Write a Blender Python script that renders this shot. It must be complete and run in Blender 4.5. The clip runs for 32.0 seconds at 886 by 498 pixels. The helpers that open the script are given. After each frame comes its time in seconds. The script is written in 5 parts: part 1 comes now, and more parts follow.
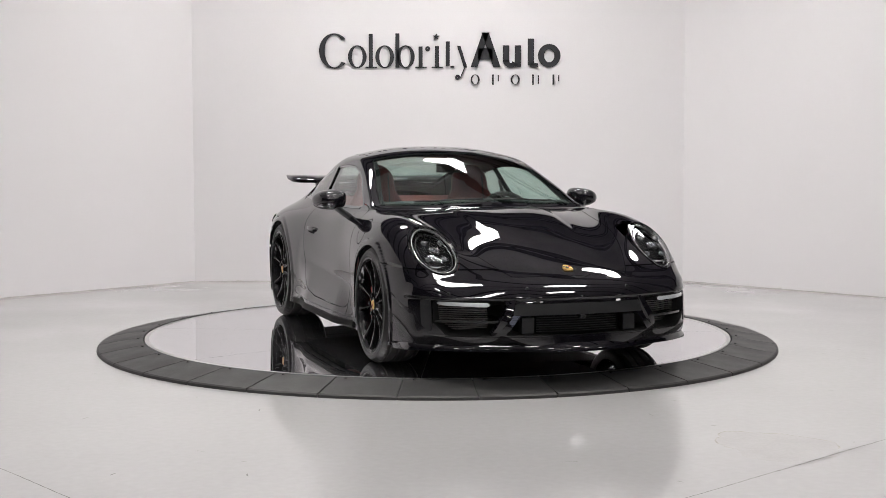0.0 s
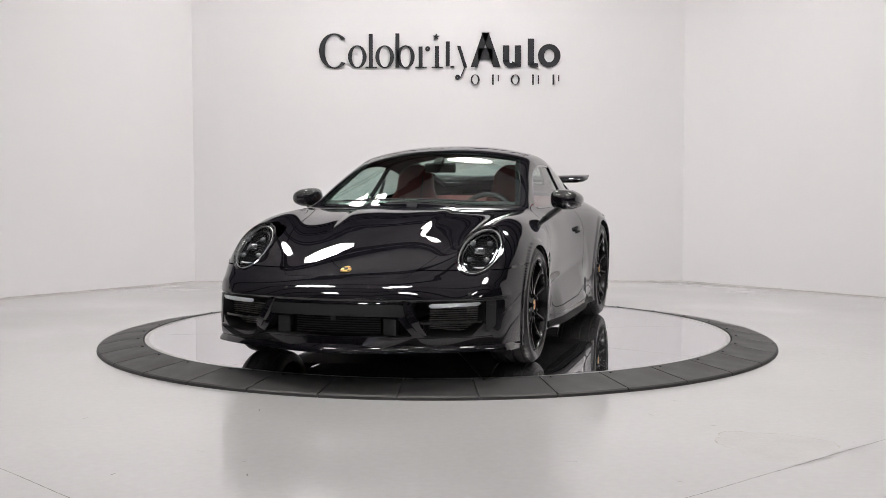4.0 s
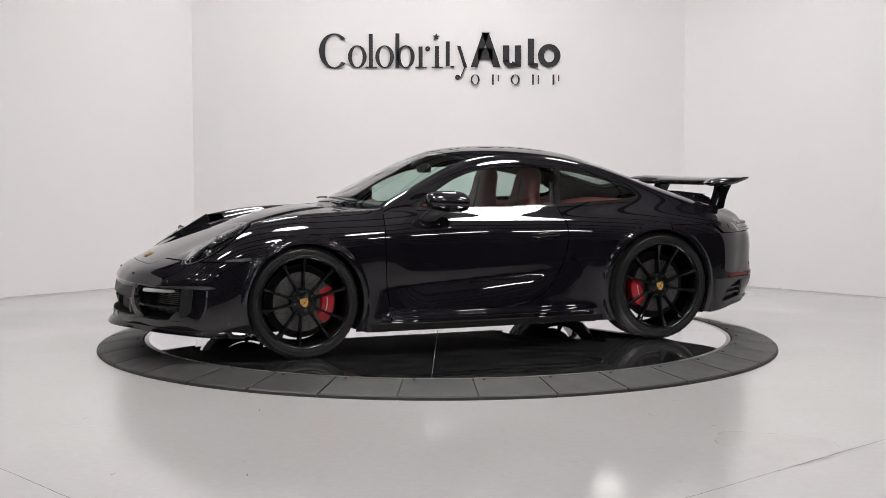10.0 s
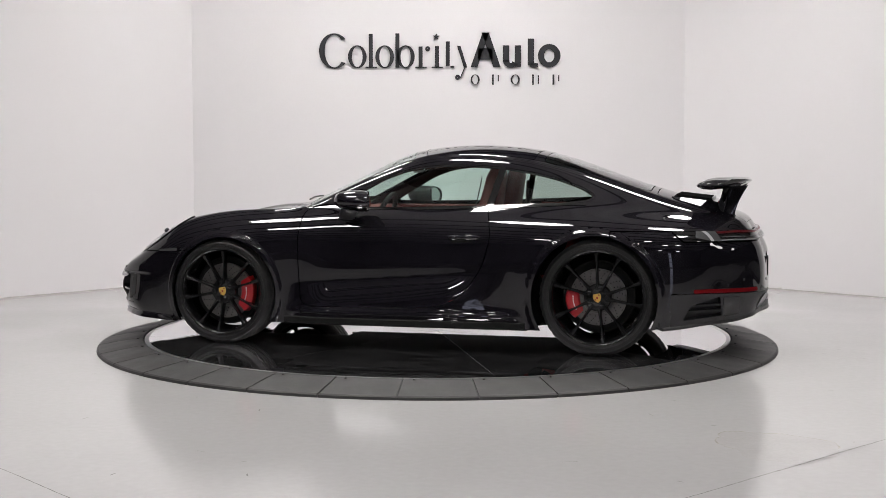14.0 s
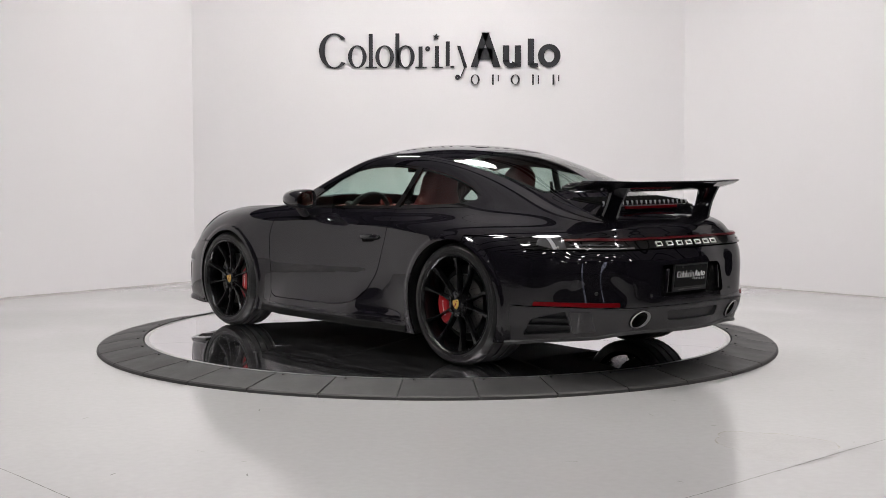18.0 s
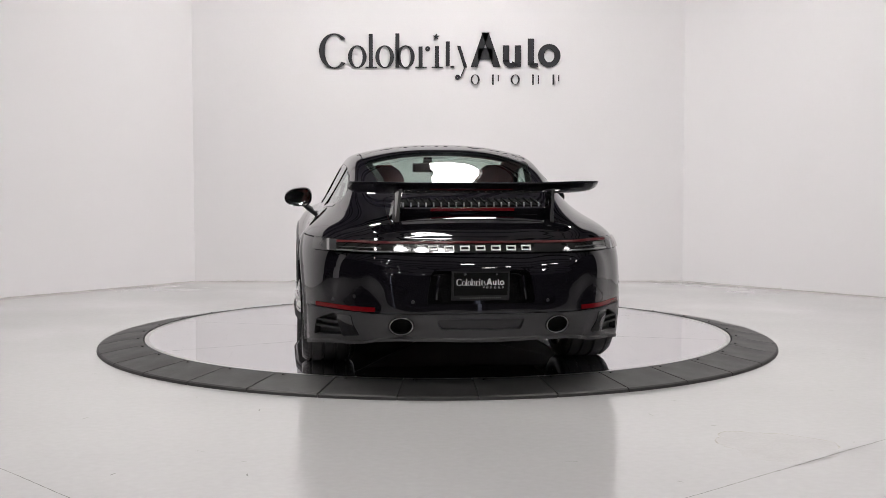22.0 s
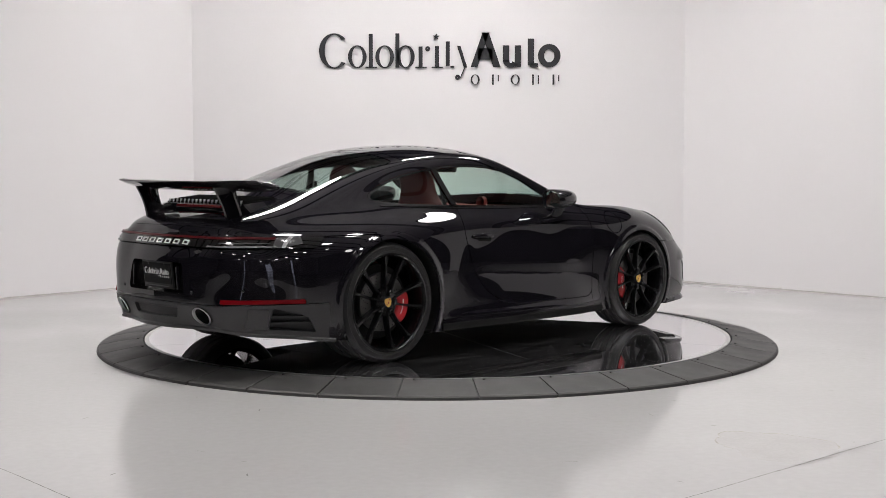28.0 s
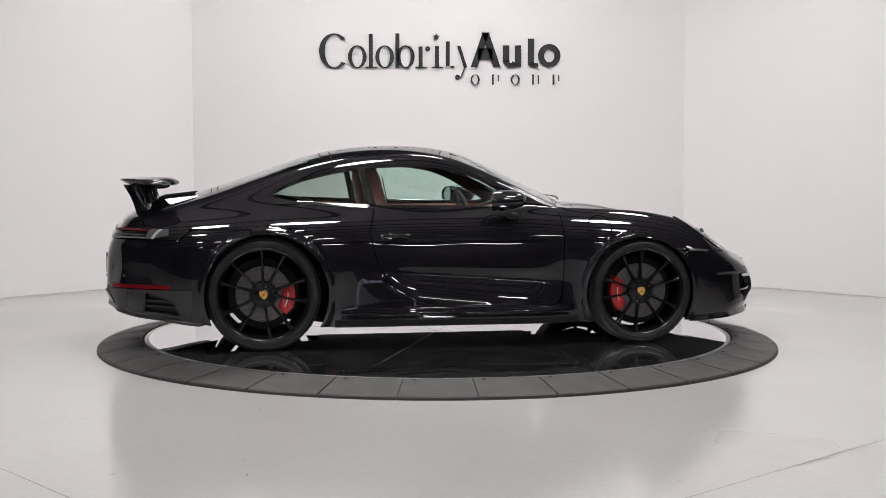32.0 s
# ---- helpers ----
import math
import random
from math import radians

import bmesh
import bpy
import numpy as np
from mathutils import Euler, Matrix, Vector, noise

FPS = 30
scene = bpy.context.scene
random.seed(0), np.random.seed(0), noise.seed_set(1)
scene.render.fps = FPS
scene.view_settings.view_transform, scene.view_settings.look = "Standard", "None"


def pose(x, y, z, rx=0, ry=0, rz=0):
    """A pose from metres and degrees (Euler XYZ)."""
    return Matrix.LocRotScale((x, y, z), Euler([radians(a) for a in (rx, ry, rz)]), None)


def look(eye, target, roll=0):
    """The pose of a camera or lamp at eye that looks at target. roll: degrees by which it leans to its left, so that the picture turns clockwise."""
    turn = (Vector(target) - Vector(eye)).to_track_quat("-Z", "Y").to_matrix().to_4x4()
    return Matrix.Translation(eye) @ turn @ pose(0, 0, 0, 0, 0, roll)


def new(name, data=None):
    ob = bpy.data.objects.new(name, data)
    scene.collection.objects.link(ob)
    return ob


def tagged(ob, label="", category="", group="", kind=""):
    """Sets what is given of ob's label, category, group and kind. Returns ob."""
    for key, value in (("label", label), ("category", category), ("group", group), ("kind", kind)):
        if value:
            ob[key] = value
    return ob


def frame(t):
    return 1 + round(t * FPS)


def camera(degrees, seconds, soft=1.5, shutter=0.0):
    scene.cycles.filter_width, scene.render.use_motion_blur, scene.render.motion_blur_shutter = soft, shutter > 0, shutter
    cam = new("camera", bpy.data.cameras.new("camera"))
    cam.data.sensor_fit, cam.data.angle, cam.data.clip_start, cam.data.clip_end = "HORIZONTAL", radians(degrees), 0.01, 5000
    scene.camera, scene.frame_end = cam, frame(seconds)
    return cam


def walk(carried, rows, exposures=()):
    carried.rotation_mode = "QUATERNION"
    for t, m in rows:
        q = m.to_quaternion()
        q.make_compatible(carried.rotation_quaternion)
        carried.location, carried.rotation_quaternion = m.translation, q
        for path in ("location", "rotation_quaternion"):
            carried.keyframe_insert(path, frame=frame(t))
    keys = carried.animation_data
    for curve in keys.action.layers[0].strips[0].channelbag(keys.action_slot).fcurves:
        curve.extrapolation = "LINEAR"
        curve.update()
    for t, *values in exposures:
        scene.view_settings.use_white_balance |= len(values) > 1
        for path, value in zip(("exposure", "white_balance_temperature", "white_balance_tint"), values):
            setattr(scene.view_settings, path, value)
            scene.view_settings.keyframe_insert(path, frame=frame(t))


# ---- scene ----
DISC_Z = 0.061                     # top of the turntable above the floor
cam = camera(38.88, 32.0, soft=0.8)
EYE = look((0.0, -8.816, 1.1755 + DISC_Z), (0.0367, 0.0, 0.5751 + DISC_Z))
walk(cam, [(0.0, EYE), (32.0, EYE)])

# ---------------------------------------------------------------- light
world = bpy.data.worlds.new("world")
scene.world = world
world.use_nodes = True
world.node_tree.nodes["Background"].inputs[0].default_value = (0.55, 0.56, 0.6, 1)
world.node_tree.nodes["Background"].inputs[1].default_value = 0.02
scene.view_settings.exposure = 0.0
LAMP_POWER = 41.2                  # emission of the softbox fabric
LAMP_Z = 4.3
LAMPS = [(-1.7, 2.4, 0.45), (0.35, 2.55, 0.48), (2.5, 1.6, 0.46), (-2.3, -1.2, 0.52), (-0.4, -1.7, 0.52), (2.2, -1.4, 0.52),
         (-3.0, -3.9, 0.41), (0.1, -4.3, 0.34), (3.0, -3.9, 0.41), (-4.1, -8.6, 0.34), (4.1, -8.8, 0.34), (-2.6, -9.4, 0.34), (2.9, -9.6, 0.34),
         (-1.3, -7.2, 0.3), (1.4, -7.2, 0.3), (-5.5, -6.0, 0.25), (5.5, -6.0, 0.25), (0.0, -12.0, 0.22), (-6.2, -16.8, 0.50), (6.2, -16.8, 0.50), (-2.9, -17.3, 0.45), (3.1, -17.3, 0.45)]        # x, y, radius


# ---------------------------------------------------------------- materials
def socket(node, name, value):
    node.inputs[name].default_value = value


def material(name, color=(0.5, 0.5, 0.5), rough=0.5, metal=0.0, coat=0.0, coat_rough=0.03, spec=0.5,
             vary=0.0, scale=8.0, bump=0.0, bump_scale=60.0, rough_vary=0.0, emit=0.0, sheen=0.0):
    """A principled surface whose colour and gloss wander at two scales, with fine relief."""
    m = bpy.data.materials.new(name)
    m.use_nodes = True
    nt = m.node_tree
    b = nt.nodes["Principled BSDF"]
    socket(b, "Base Color", (*color, 1))
    socket(b, "Roughness", rough)
    socket(b, "Metallic", metal)
    socket(b, "Coat Weight", coat)
    socket(b, "Coat Roughness", coat_rough)
    socket(b, "Specular IOR Level", spec)
    socket(b, "Sheen Weight", sheen)
    if emit:
        socket(b, "Emission Color", (*color, 1))
        socket(b, "Emission Strength", emit)
    if vary or rough_vary or bump:
        tc = nt.nodes.new("ShaderNodeTexCoord")
        big = nt.nodes.new("ShaderNodeTexNoise")
        socket(big, "Scale", scale)
        socket(big, "Detail", 5.0)
        nt.links.new(tc.outputs["Object"], big.inputs["Vector"])
        fine = nt.nodes.new("ShaderNodeTexNoise")
        socket(fine, "Scale", bump_scale)
        socket(fine, "Detail", 3.0)
        nt.links.new(tc.outputs["Object"], fine.inputs["Vector"])
        mean = nt.nodes.new("ShaderNodeMath")
        mean.operation = "ADD"
        nt.links.new(big.outputs["Fac"], mean.inputs[0])
        nt.links.new(fine.outputs["Fac"], mean.inputs[1])
        if vary:
            rng = nt.nodes.new("ShaderNodeMapRange")
            socket(rng, "From Min", 0.6)
            socket(rng, "From Max", 1.4)
            socket(rng, "To Min", 1 - vary)
            socket(rng, "To Max", 1 + vary)
            nt.links.new(mean.outputs[0], rng.inputs["Value"])
            mix = nt.nodes.new("ShaderNodeVectorMath")
            mix.operation = "SCALE"
            mix.inputs[0].default_value = color
            nt.links.new(rng.outputs[0], mix.inputs["Scale"])
            nt.links.new(mix.outputs[0], b.inputs["Base Color"])
        if rough_vary:
            rng = nt.nodes.new("ShaderNodeMapRange")
            socket(rng, "From Min", 0.3)
            socket(rng, "From Max", 0.7)
            socket(rng, "To Min", max(rough - rough_vary, 0.0))
            socket(rng, "To Max", rough + rough_vary)
            nt.links.new(big.outputs["Fac"], rng.inputs["Value"])
            nt.links.new(rng.outputs[0], b.inputs["Roughness"])
        if bump:
            bp = nt.nodes.new("ShaderNodeBump")
            socket(bp, "Strength", 1.0)
            socket(bp, "Distance", bump)
            nt.links.new(fine.outputs["Fac"], bp.inputs["Height"])
            nt.links.new(bp.outputs[0], b.inputs["Normal"])
    return m


def glass(name, tint, ior=1.5, gloss_tint=(1, 1, 1)):
    """A thin pane: tinted, with a mirror sheen that grows towards grazing."""
    m = bpy.data.materials.new(name)
    m.use_nodes = True
    nt = m.node_tree
    nt.nodes.clear()
    out = nt.nodes.new("ShaderNodeOutputMaterial")
    mix = nt.nodes.new("ShaderNodeMixShader")
    facing = nt.nodes.new("ShaderNodeLayerWeight")
    socket(facing, "Blend", 0.5)
    rise = nt.nodes.new("ShaderNodeMath")
    rise.operation = "POWER"
    nt.links.new(facing.outputs["Facing"], rise.inputs[0])
    rise.inputs[1].default_value = 5.0
    fres = nt.nodes.new("ShaderNodeMath")
    fres.operation = "MULTIPLY_ADD"
    nt.links.new(rise.outputs[0], fres.inputs[0])
    base = ((ior - 1) / (ior + 1)) ** 2 * 1.9
    fres.inputs[1].default_value = 1 - base
    fres.inputs[2].default_value = base
    clear = nt.nodes.new("ShaderNodeBsdfTransparent")
    socket(clear, "Color", (*tint, 1))
    gl = nt.nodes.new("ShaderNodeBsdfGlossy")
    socket(gl, "Roughness", 0.01)
    socket(gl, "Color", (*gloss_tint, 1))
    nt.links.new(fres.outputs[0], mix.inputs[0])
    nt.links.new(clear.outputs[0], mix.inputs[1])
    nt.links.new(gl.outputs[0], mix.inputs[2])
    nt.links.new(mix.outputs[0], out.inputs[0])
    return m


PAINT = material("black_paint", (0.0064, 0.0057, 0.0080), 0.5, coat=1.0, coat_rough=0.010, spec=0.0)
PAINT.node_tree.nodes["Principled BSDF"].inputs["Coat IOR"].default_value = 1.62
SATIN = material("satin_black_plastic", (0.015, 0.015, 0.016), 0.44, spec=0.4, bump=0.0004, bump_scale=900, vary=0.12)
APRON = material("satin_apron_plastic", (0.034, 0.033, 0.035), 0.46, spec=0.5, bump=0.0004, bump_scale=900, vary=0.12)
GRILLE = material("matt_grille_black", (0.006, 0.006, 0.006), 0.9, spec=0.02)
GLOSS_BLACK = material("gloss_black", (0.005, 0.005, 0.005), 0.08, coat=0.6)
RUBBER = material("tyre_rubber", (0.010, 0.0098, 0.010), 0.36, spec=0.40, vary=0.25, scale=14, bump=0.0004, bump_scale=500)
TREAD_RUBBER = material("tread_rubber", (0.050, 0.048, 0.047), 0.7, spec=0.3, vary=0.25, scale=10, bump=0.0005, bump_scale=400)
RIM = material("rim_black", (0.0045, 0.0045, 0.005), 0.24, spec=0.32)
SKIRT = material("skirt_black", (0.006, 0.006, 0.006), 0.6, spec=0.12, vary=0.2)
WINDOW = glass("window_glass", (0.755, 0.885, 0.835))
DARK_WINDOW = glass("tinted_glass", (0.63, 0.715, 0.68))
WHITE_WALL = material("white_wall_paint", (0.80, 0.78, 0.792), 0.55, vary=0.02, scale=0.9, bump=0.0006, bump_scale=120)
# ceiling colour raised to add bounce light and brighten what the paint mirrors
PALE_CEILING = material("hall_ceiling", (0.70, 0.69, 0.695), 0.8, vary=0.3, scale=1.5)
LINER = material("wheel_well_liner", (0.018, 0.018, 0.018), 0.9, spec=0.1, vary=0.2, bump=0.001, bump_scale=200)


# ---------------------------------------------------------------- building helpers
def obj(name, verts, faces, mat, parent=None, smooth=False, label=""):
    me = bpy.data.meshes.new(name)
    me.from_pydata([tuple(v) for v in verts], [], [tuple(f) for f in faces])
    me.materials.append(mat)
    if smooth:
        me.polygons.foreach_set("use_smooth", [True] * len(me.polygons))
    ob = new(name, me)
    ob.parent = parent
    if label:
        tagged(ob, label)
    return ob


def part(name, bm, mat, parent=None, label="", smooth=None):
    """Links a bmesh as one mesh object under a thing or a part. smooth: degrees up to which edges are shaded round."""
    me = bpy.data.meshes.new(name)
    bmesh.ops.recalc_face_normals(bm, faces=bm.faces)
    if smooth:
        for f in bm.faces:
            f.smooth = True
        for e in bm.edges:
            if len(e.link_faces) == 2 and e.calc_face_angle(0) > radians(smooth):
                e.smooth = False
    bm.to_mesh(me)
    bm.free()
    me.materials.append(mat)
    ob = new(name, me)
    ob.parent = parent
    if label:
        tagged(ob, label)
    return ob


def box(bm, size, m=None, bevel=0.0, seg=2):
    """A box centred on the origin of m."""
    r = bmesh.ops.create_cube(bm, size=1.0)
    vs = r["verts"]
    bmesh.ops.scale(bm, vec=size, verts=vs)
    if bevel:
        es = list({e for v in vs for e in v.link_edges})
        out = bmesh.ops.bevel(bm, geom=es, offset=bevel, segments=seg, affect="EDGES", profile=0.6)
        vs = list({v for f in out["faces"] for v in f.verts} | {v for v in vs if v.is_valid})
    if m is not None:
        bmesh.ops.transform(bm, matrix=m, verts=vs)
    return vs


def grid(bm, rows, closed_u=False, closed_v=False, cap=False):
    """Quads between rows of points."""
    vs = [[bm.verts.new(p) for p in r] for r in rows]
    n, k = len(rows), len(rows[0])
    for i in range(n if closed_u else n - 1):
        for j in range(k if closed_v else k - 1):
            a, b = vs[i], vs[(i + 1) % n]
            q = [a[j], a[(j + 1) % k], b[(j + 1) % k], b[j]]
            if len(set(q)) == 4:
                bm.faces.new(q)
    if cap:
        bm.faces.new(vs[0][::-1])
        bm.faces.new(vs[-1])
    return vs


def lathe(bm, profile, n=64, axis="y", centre=(0, 0, 0)):
    """Turns (radius, along) pairs about an axis through centre."""
    rows = []
    for i in range(n):
        a = 2 * math.pi * i / n
        c, s = math.cos(a), math.sin(a)
        if axis == "y":
            rows.append([(centre[0] + r * c, centre[1] + h, centre[2] + r * s) for r, h in profile])
        elif axis == "x":
            rows.append([(centre[0] + h, centre[1] + r * c, centre[2] + r * s) for r, h in profile])
        else:
            rows.append([(centre[0] + r * c, centre[1] + r * s, centre[2] + h) for r, h in profile])
    return grid(bm, rows, closed_u=True)


def tube(bm, pts, radius, n=8, cap=True):
    """A round bar along points; radius may be a list."""
    pts = [Vector(p) for p in pts]
    rows = []
    for i, p in enumerate(pts):
        d = (pts[min(i + 1, len(pts) - 1)] - pts[max(i - 1, 0)]).normalized()
        up = Vector((0, 0, 1)) if abs(d.z) < 0.9 else Vector((1, 0, 0))
        a = d.cross(up).normalized()
        b = d.cross(a)
        r = radius[i] if isinstance(radius, (list, tuple)) else radius
        rows.append([p + r * (math.cos(2 * math.pi * k / n) * a + math.sin(2 * math.pi * k / n) * b) for k in range(n)])
    grid(bm, rows, closed_v=True, cap=cap)


def prism(bm, outline, depth, m):
    """A plate: an outline in the xy plane of m, with thickness along its z."""
    lo = [bm.verts.new(m @ Vector((x, y, 0))) for x, y in outline]
    hi = [bm.verts.new(m @ Vector((x, y, depth))) for x, y in outline]
    n = len(outline)
    bm.faces.new(lo[::-1])
    bm.faces.new(hi)
    for i in range(n):
        bm.faces.new((lo[i], lo[(i + 1) % n], hi[(i + 1) % n], hi[i]))


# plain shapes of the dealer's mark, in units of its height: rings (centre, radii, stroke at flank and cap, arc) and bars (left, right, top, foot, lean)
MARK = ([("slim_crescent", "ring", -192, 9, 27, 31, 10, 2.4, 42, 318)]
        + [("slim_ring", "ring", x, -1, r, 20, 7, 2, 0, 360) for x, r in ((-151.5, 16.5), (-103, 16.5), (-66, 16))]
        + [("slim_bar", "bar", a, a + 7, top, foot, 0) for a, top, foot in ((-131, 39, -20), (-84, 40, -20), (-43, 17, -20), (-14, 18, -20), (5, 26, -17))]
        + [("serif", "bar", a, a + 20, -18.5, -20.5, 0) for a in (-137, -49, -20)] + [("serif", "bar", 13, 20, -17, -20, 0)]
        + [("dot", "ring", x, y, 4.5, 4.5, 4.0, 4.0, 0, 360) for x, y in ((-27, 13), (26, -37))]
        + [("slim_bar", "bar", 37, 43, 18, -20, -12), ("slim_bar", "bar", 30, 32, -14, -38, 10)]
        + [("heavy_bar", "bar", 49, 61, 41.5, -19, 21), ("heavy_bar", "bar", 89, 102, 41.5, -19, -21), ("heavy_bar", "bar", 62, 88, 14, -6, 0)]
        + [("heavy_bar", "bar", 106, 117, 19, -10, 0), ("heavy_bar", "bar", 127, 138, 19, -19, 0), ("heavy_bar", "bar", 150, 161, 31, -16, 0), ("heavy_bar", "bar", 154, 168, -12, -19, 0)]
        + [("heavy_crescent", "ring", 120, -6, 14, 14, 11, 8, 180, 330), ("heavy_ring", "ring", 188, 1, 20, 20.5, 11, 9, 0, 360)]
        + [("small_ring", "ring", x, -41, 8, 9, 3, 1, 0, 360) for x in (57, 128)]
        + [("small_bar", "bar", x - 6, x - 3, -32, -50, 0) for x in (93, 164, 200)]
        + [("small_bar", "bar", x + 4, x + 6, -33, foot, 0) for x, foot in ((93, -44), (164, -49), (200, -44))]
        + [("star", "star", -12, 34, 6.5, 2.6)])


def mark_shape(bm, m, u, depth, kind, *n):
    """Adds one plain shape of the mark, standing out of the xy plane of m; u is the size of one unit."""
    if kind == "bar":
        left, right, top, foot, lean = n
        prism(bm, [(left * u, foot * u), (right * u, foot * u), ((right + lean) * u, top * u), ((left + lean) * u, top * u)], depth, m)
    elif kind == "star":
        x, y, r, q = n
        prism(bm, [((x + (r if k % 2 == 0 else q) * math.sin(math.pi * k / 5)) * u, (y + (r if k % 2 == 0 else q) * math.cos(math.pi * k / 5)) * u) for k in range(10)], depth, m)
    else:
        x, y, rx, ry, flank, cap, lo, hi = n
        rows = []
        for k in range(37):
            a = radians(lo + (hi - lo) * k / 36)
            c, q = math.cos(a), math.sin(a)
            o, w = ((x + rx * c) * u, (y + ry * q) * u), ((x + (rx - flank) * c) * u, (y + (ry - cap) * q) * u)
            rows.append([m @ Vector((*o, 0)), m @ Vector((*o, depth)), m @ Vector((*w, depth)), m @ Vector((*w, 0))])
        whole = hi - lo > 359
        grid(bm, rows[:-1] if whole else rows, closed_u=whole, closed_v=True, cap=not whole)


# ---------------------------------------------------------------- body surface of the car
# Control rails from the centre line (0) out and down to the sill (7); each has 25 stations from the front lip (0) to the rear lip (24).
# Car space: x forward, y to the car's left, z up from the ground under the tyres.
RAIL_X = [
    [2.305, 2.295, 2.28, 2.25, 2.185, 2.06, 1.80, 1.53, 1.27, 1.03, 0.875, 0.61, .35, .09, -.28, -.60, -.90, -1.20, -1.50, -1.80, -2.12, -2.19, -2.235, -2.26, -2.25],
    [2.303, 2.29, 2.275, 2.24, 2.17, 2.04, 1.79, 1.52, 1.26, 1.02, 0.84, 0.575, 0.318, 0.055, -.28, -.60, -.90, -1.20, -1.50, -1.80, -2.11, -2.18, -2.225, -2.25, -2.24],
    [2.288, 2.277, 2.26, 2.212, 2.12, 1.98, 1.74, 1.47, 1.22, .97, .72, .46, .22, -.03, -.30, -.60, -.90, -1.20, -1.50, -1.80, -2.075, -2.15, -2.2, -2.225, -2.215],
    [2.25, 2.238, 2.208, 2.13, 2.00, 1.86, 1.66, 1.42, 1.20, .95, .70, .45, .20, -.05, -.30, -.60, -.90, -1.20, -1.50, -1.80, -2.01, -2.105, -2.165, -2.19, -2.18],
    [2.19, 2.19, 2.17, 2.09, 1.96, 1.80, 1.60, 1.40, 1.20, .95, .70, .45, .20, -.05, -.30, -.60, -.90, -1.20, -1.50, -1.78, -1.945, -2.045, -2.11, -2.15, -2.15],
    [2.14, 2.12, 2.08, 2.00, 1.87, 1.71, 1.53, 1.36, 1.20, .95, .70, .45, .20, -.05, -.30, -.60, -.90, -1.20, -1.50, -1.76, -1.9, -2.0, -2.07, -2.12, -2.12],
    [2.08, 2.04, 1.97, 1.89, 1.78, 1.66, 1.51, 1.36, 1.20, .95, .70, .45, .20, -.05, -.30, -.60, -.90, -1.20, -1.50, -1.74, -1.86, -1.94, -2.0, -2.05, -2.08],
    [1.98, 1.92, 1.86, 1.79, 1.70, 1.61, 1.49, 1.35, 1.20, .95, .70, .45, .20, -.05, -.30, -.60, -.90, -1.20, -1.50, -1.72, -1.83, -1.9, -1.95, -2.0, -2.04]]
RAIL_Y = [
    [0.0] * 25,
    [.06, .09, .12, .17, .22, .25, .27, .285, .30, .31, .32, .32, .315, .31, .31, .31, .315, .32, .325, .33, .32, .30, .26, .19, .12],
    [.14, .19, .26, .34, .42, .47, .53, .57, .60, .64, 0.715, 0.69, 0.638, 0.606, 0.59, 0.585, 0.58, 0.58, .57, .56, .53, .51, .45, .34, .22],
    [.25, .37, .48, .58, .655, .685, .695, .705, .71, .725, .742, .752, .757, .757, .757, .757, .75, .74, 0.705, 0.66, 0.628, 0.595, 0.545, 0.48, 0.34],
    [.37, .46, .58, .69, .765, .815, .85, .868, .878, .876, .866, 0.85, 0.847, 0.847, 0.852, .872, .892, .902, 0.885, 0.82, 0.742, 0.682, 0.615, 0.54, 0.45],
    [.50, .60, .70, .77, .835, .875, .905, .918, .924, .912, 0.886, 0.88, 0.878, 0.879, 0.886, 0.903, .930, .943, 0.932, 0.875, 0.8, 0.73, 0.668, 0.6, 0.54],
    [.62, .70, .79, .835, .865, .885, .90, .906, .908, .899, 0.884, 0.880, 0.879, 0.880, 0.886, 0.900, 0.918, 0.93, 0.927, 0.878, 0.812, 0.75, 0.705, 0.645, 0.575],
    [.74, .79, .83, .85, .865, .875, .885, .89, .892, .885, 0.896, 0.900, 0.901, 0.901, 0.901, 0.903, 0.913, 0.918, 0.917, 0.866, 0.8, 0.75, 0.71, 0.665, 0.615]]
RAIL_Z = [
    [0.18, 0.235, .36, .475, .54, .600, .690, .775, .845, .887, 0.89, 1.035, 1.16, 1.268, 1.304, 1.29, 1.236, 1.135, 1.031, 0.942, 0.845, .765, .64, .46, 0.25],
    [0.18, 0.235, .36, .475, .54, .600, .685, .768, .840, .885, 0.886, 1.024, 1.146, 1.25, 1.288, 1.274, 1.218, 1.115, 1.013, 0.929, 0.84, .760, .635, .46, 0.25],
    [0.18, 0.237, .365, .475, .54, .600, .690, .765, .815, .852, .885, 1.005, 1.117, 1.203, 1.228, 1.21, 1.15, 1.057, 0.966, 0.891, 0.825, .755, .63, .46, 0.25],
    [0.18, 0.24, .36, .46, .545, 0.63, 0.768, 0.842, 0.874, 0.884, 0.884, .882, .885, .888, .893, .900, .905, .900, .880, .845, 0.79, .735, .62, .45, 0.25],
    [0.18, 0.245, .355, .44, .52, .60, 0.7, 0.752, 0.775, 0.776, .77, .765, .765, .765, .768, .775, .785, .787, .780, .760, .728, .675, .58, .42, 0.25],
    [0.18, 0.22, .30, .38, .44, .495, .53, .54, .545, .54, .52, .51, .51, .51, .52, .53, .55, .57, .58, .57, .55, .52, .46, .36, 0.245],
    [0.178, 0.205, 0.235, .25, .27, .28, .29, .295, .30, .30, 0.32, 0.34, 0.345, 0.345, 0.34, 0.32, .30, .32, .33, .34, .35, .34, .31, 0.285, 0.235],
    [0.175, 0.172, 0.168, 0.163, 0.157, 0.15, 0.147, .15, .15, .15, .15, .15, .15, .15, .15, .15, .15, .16, .17, .19, 0.205, 0.212, 0.216, 0.221, 0.225]]


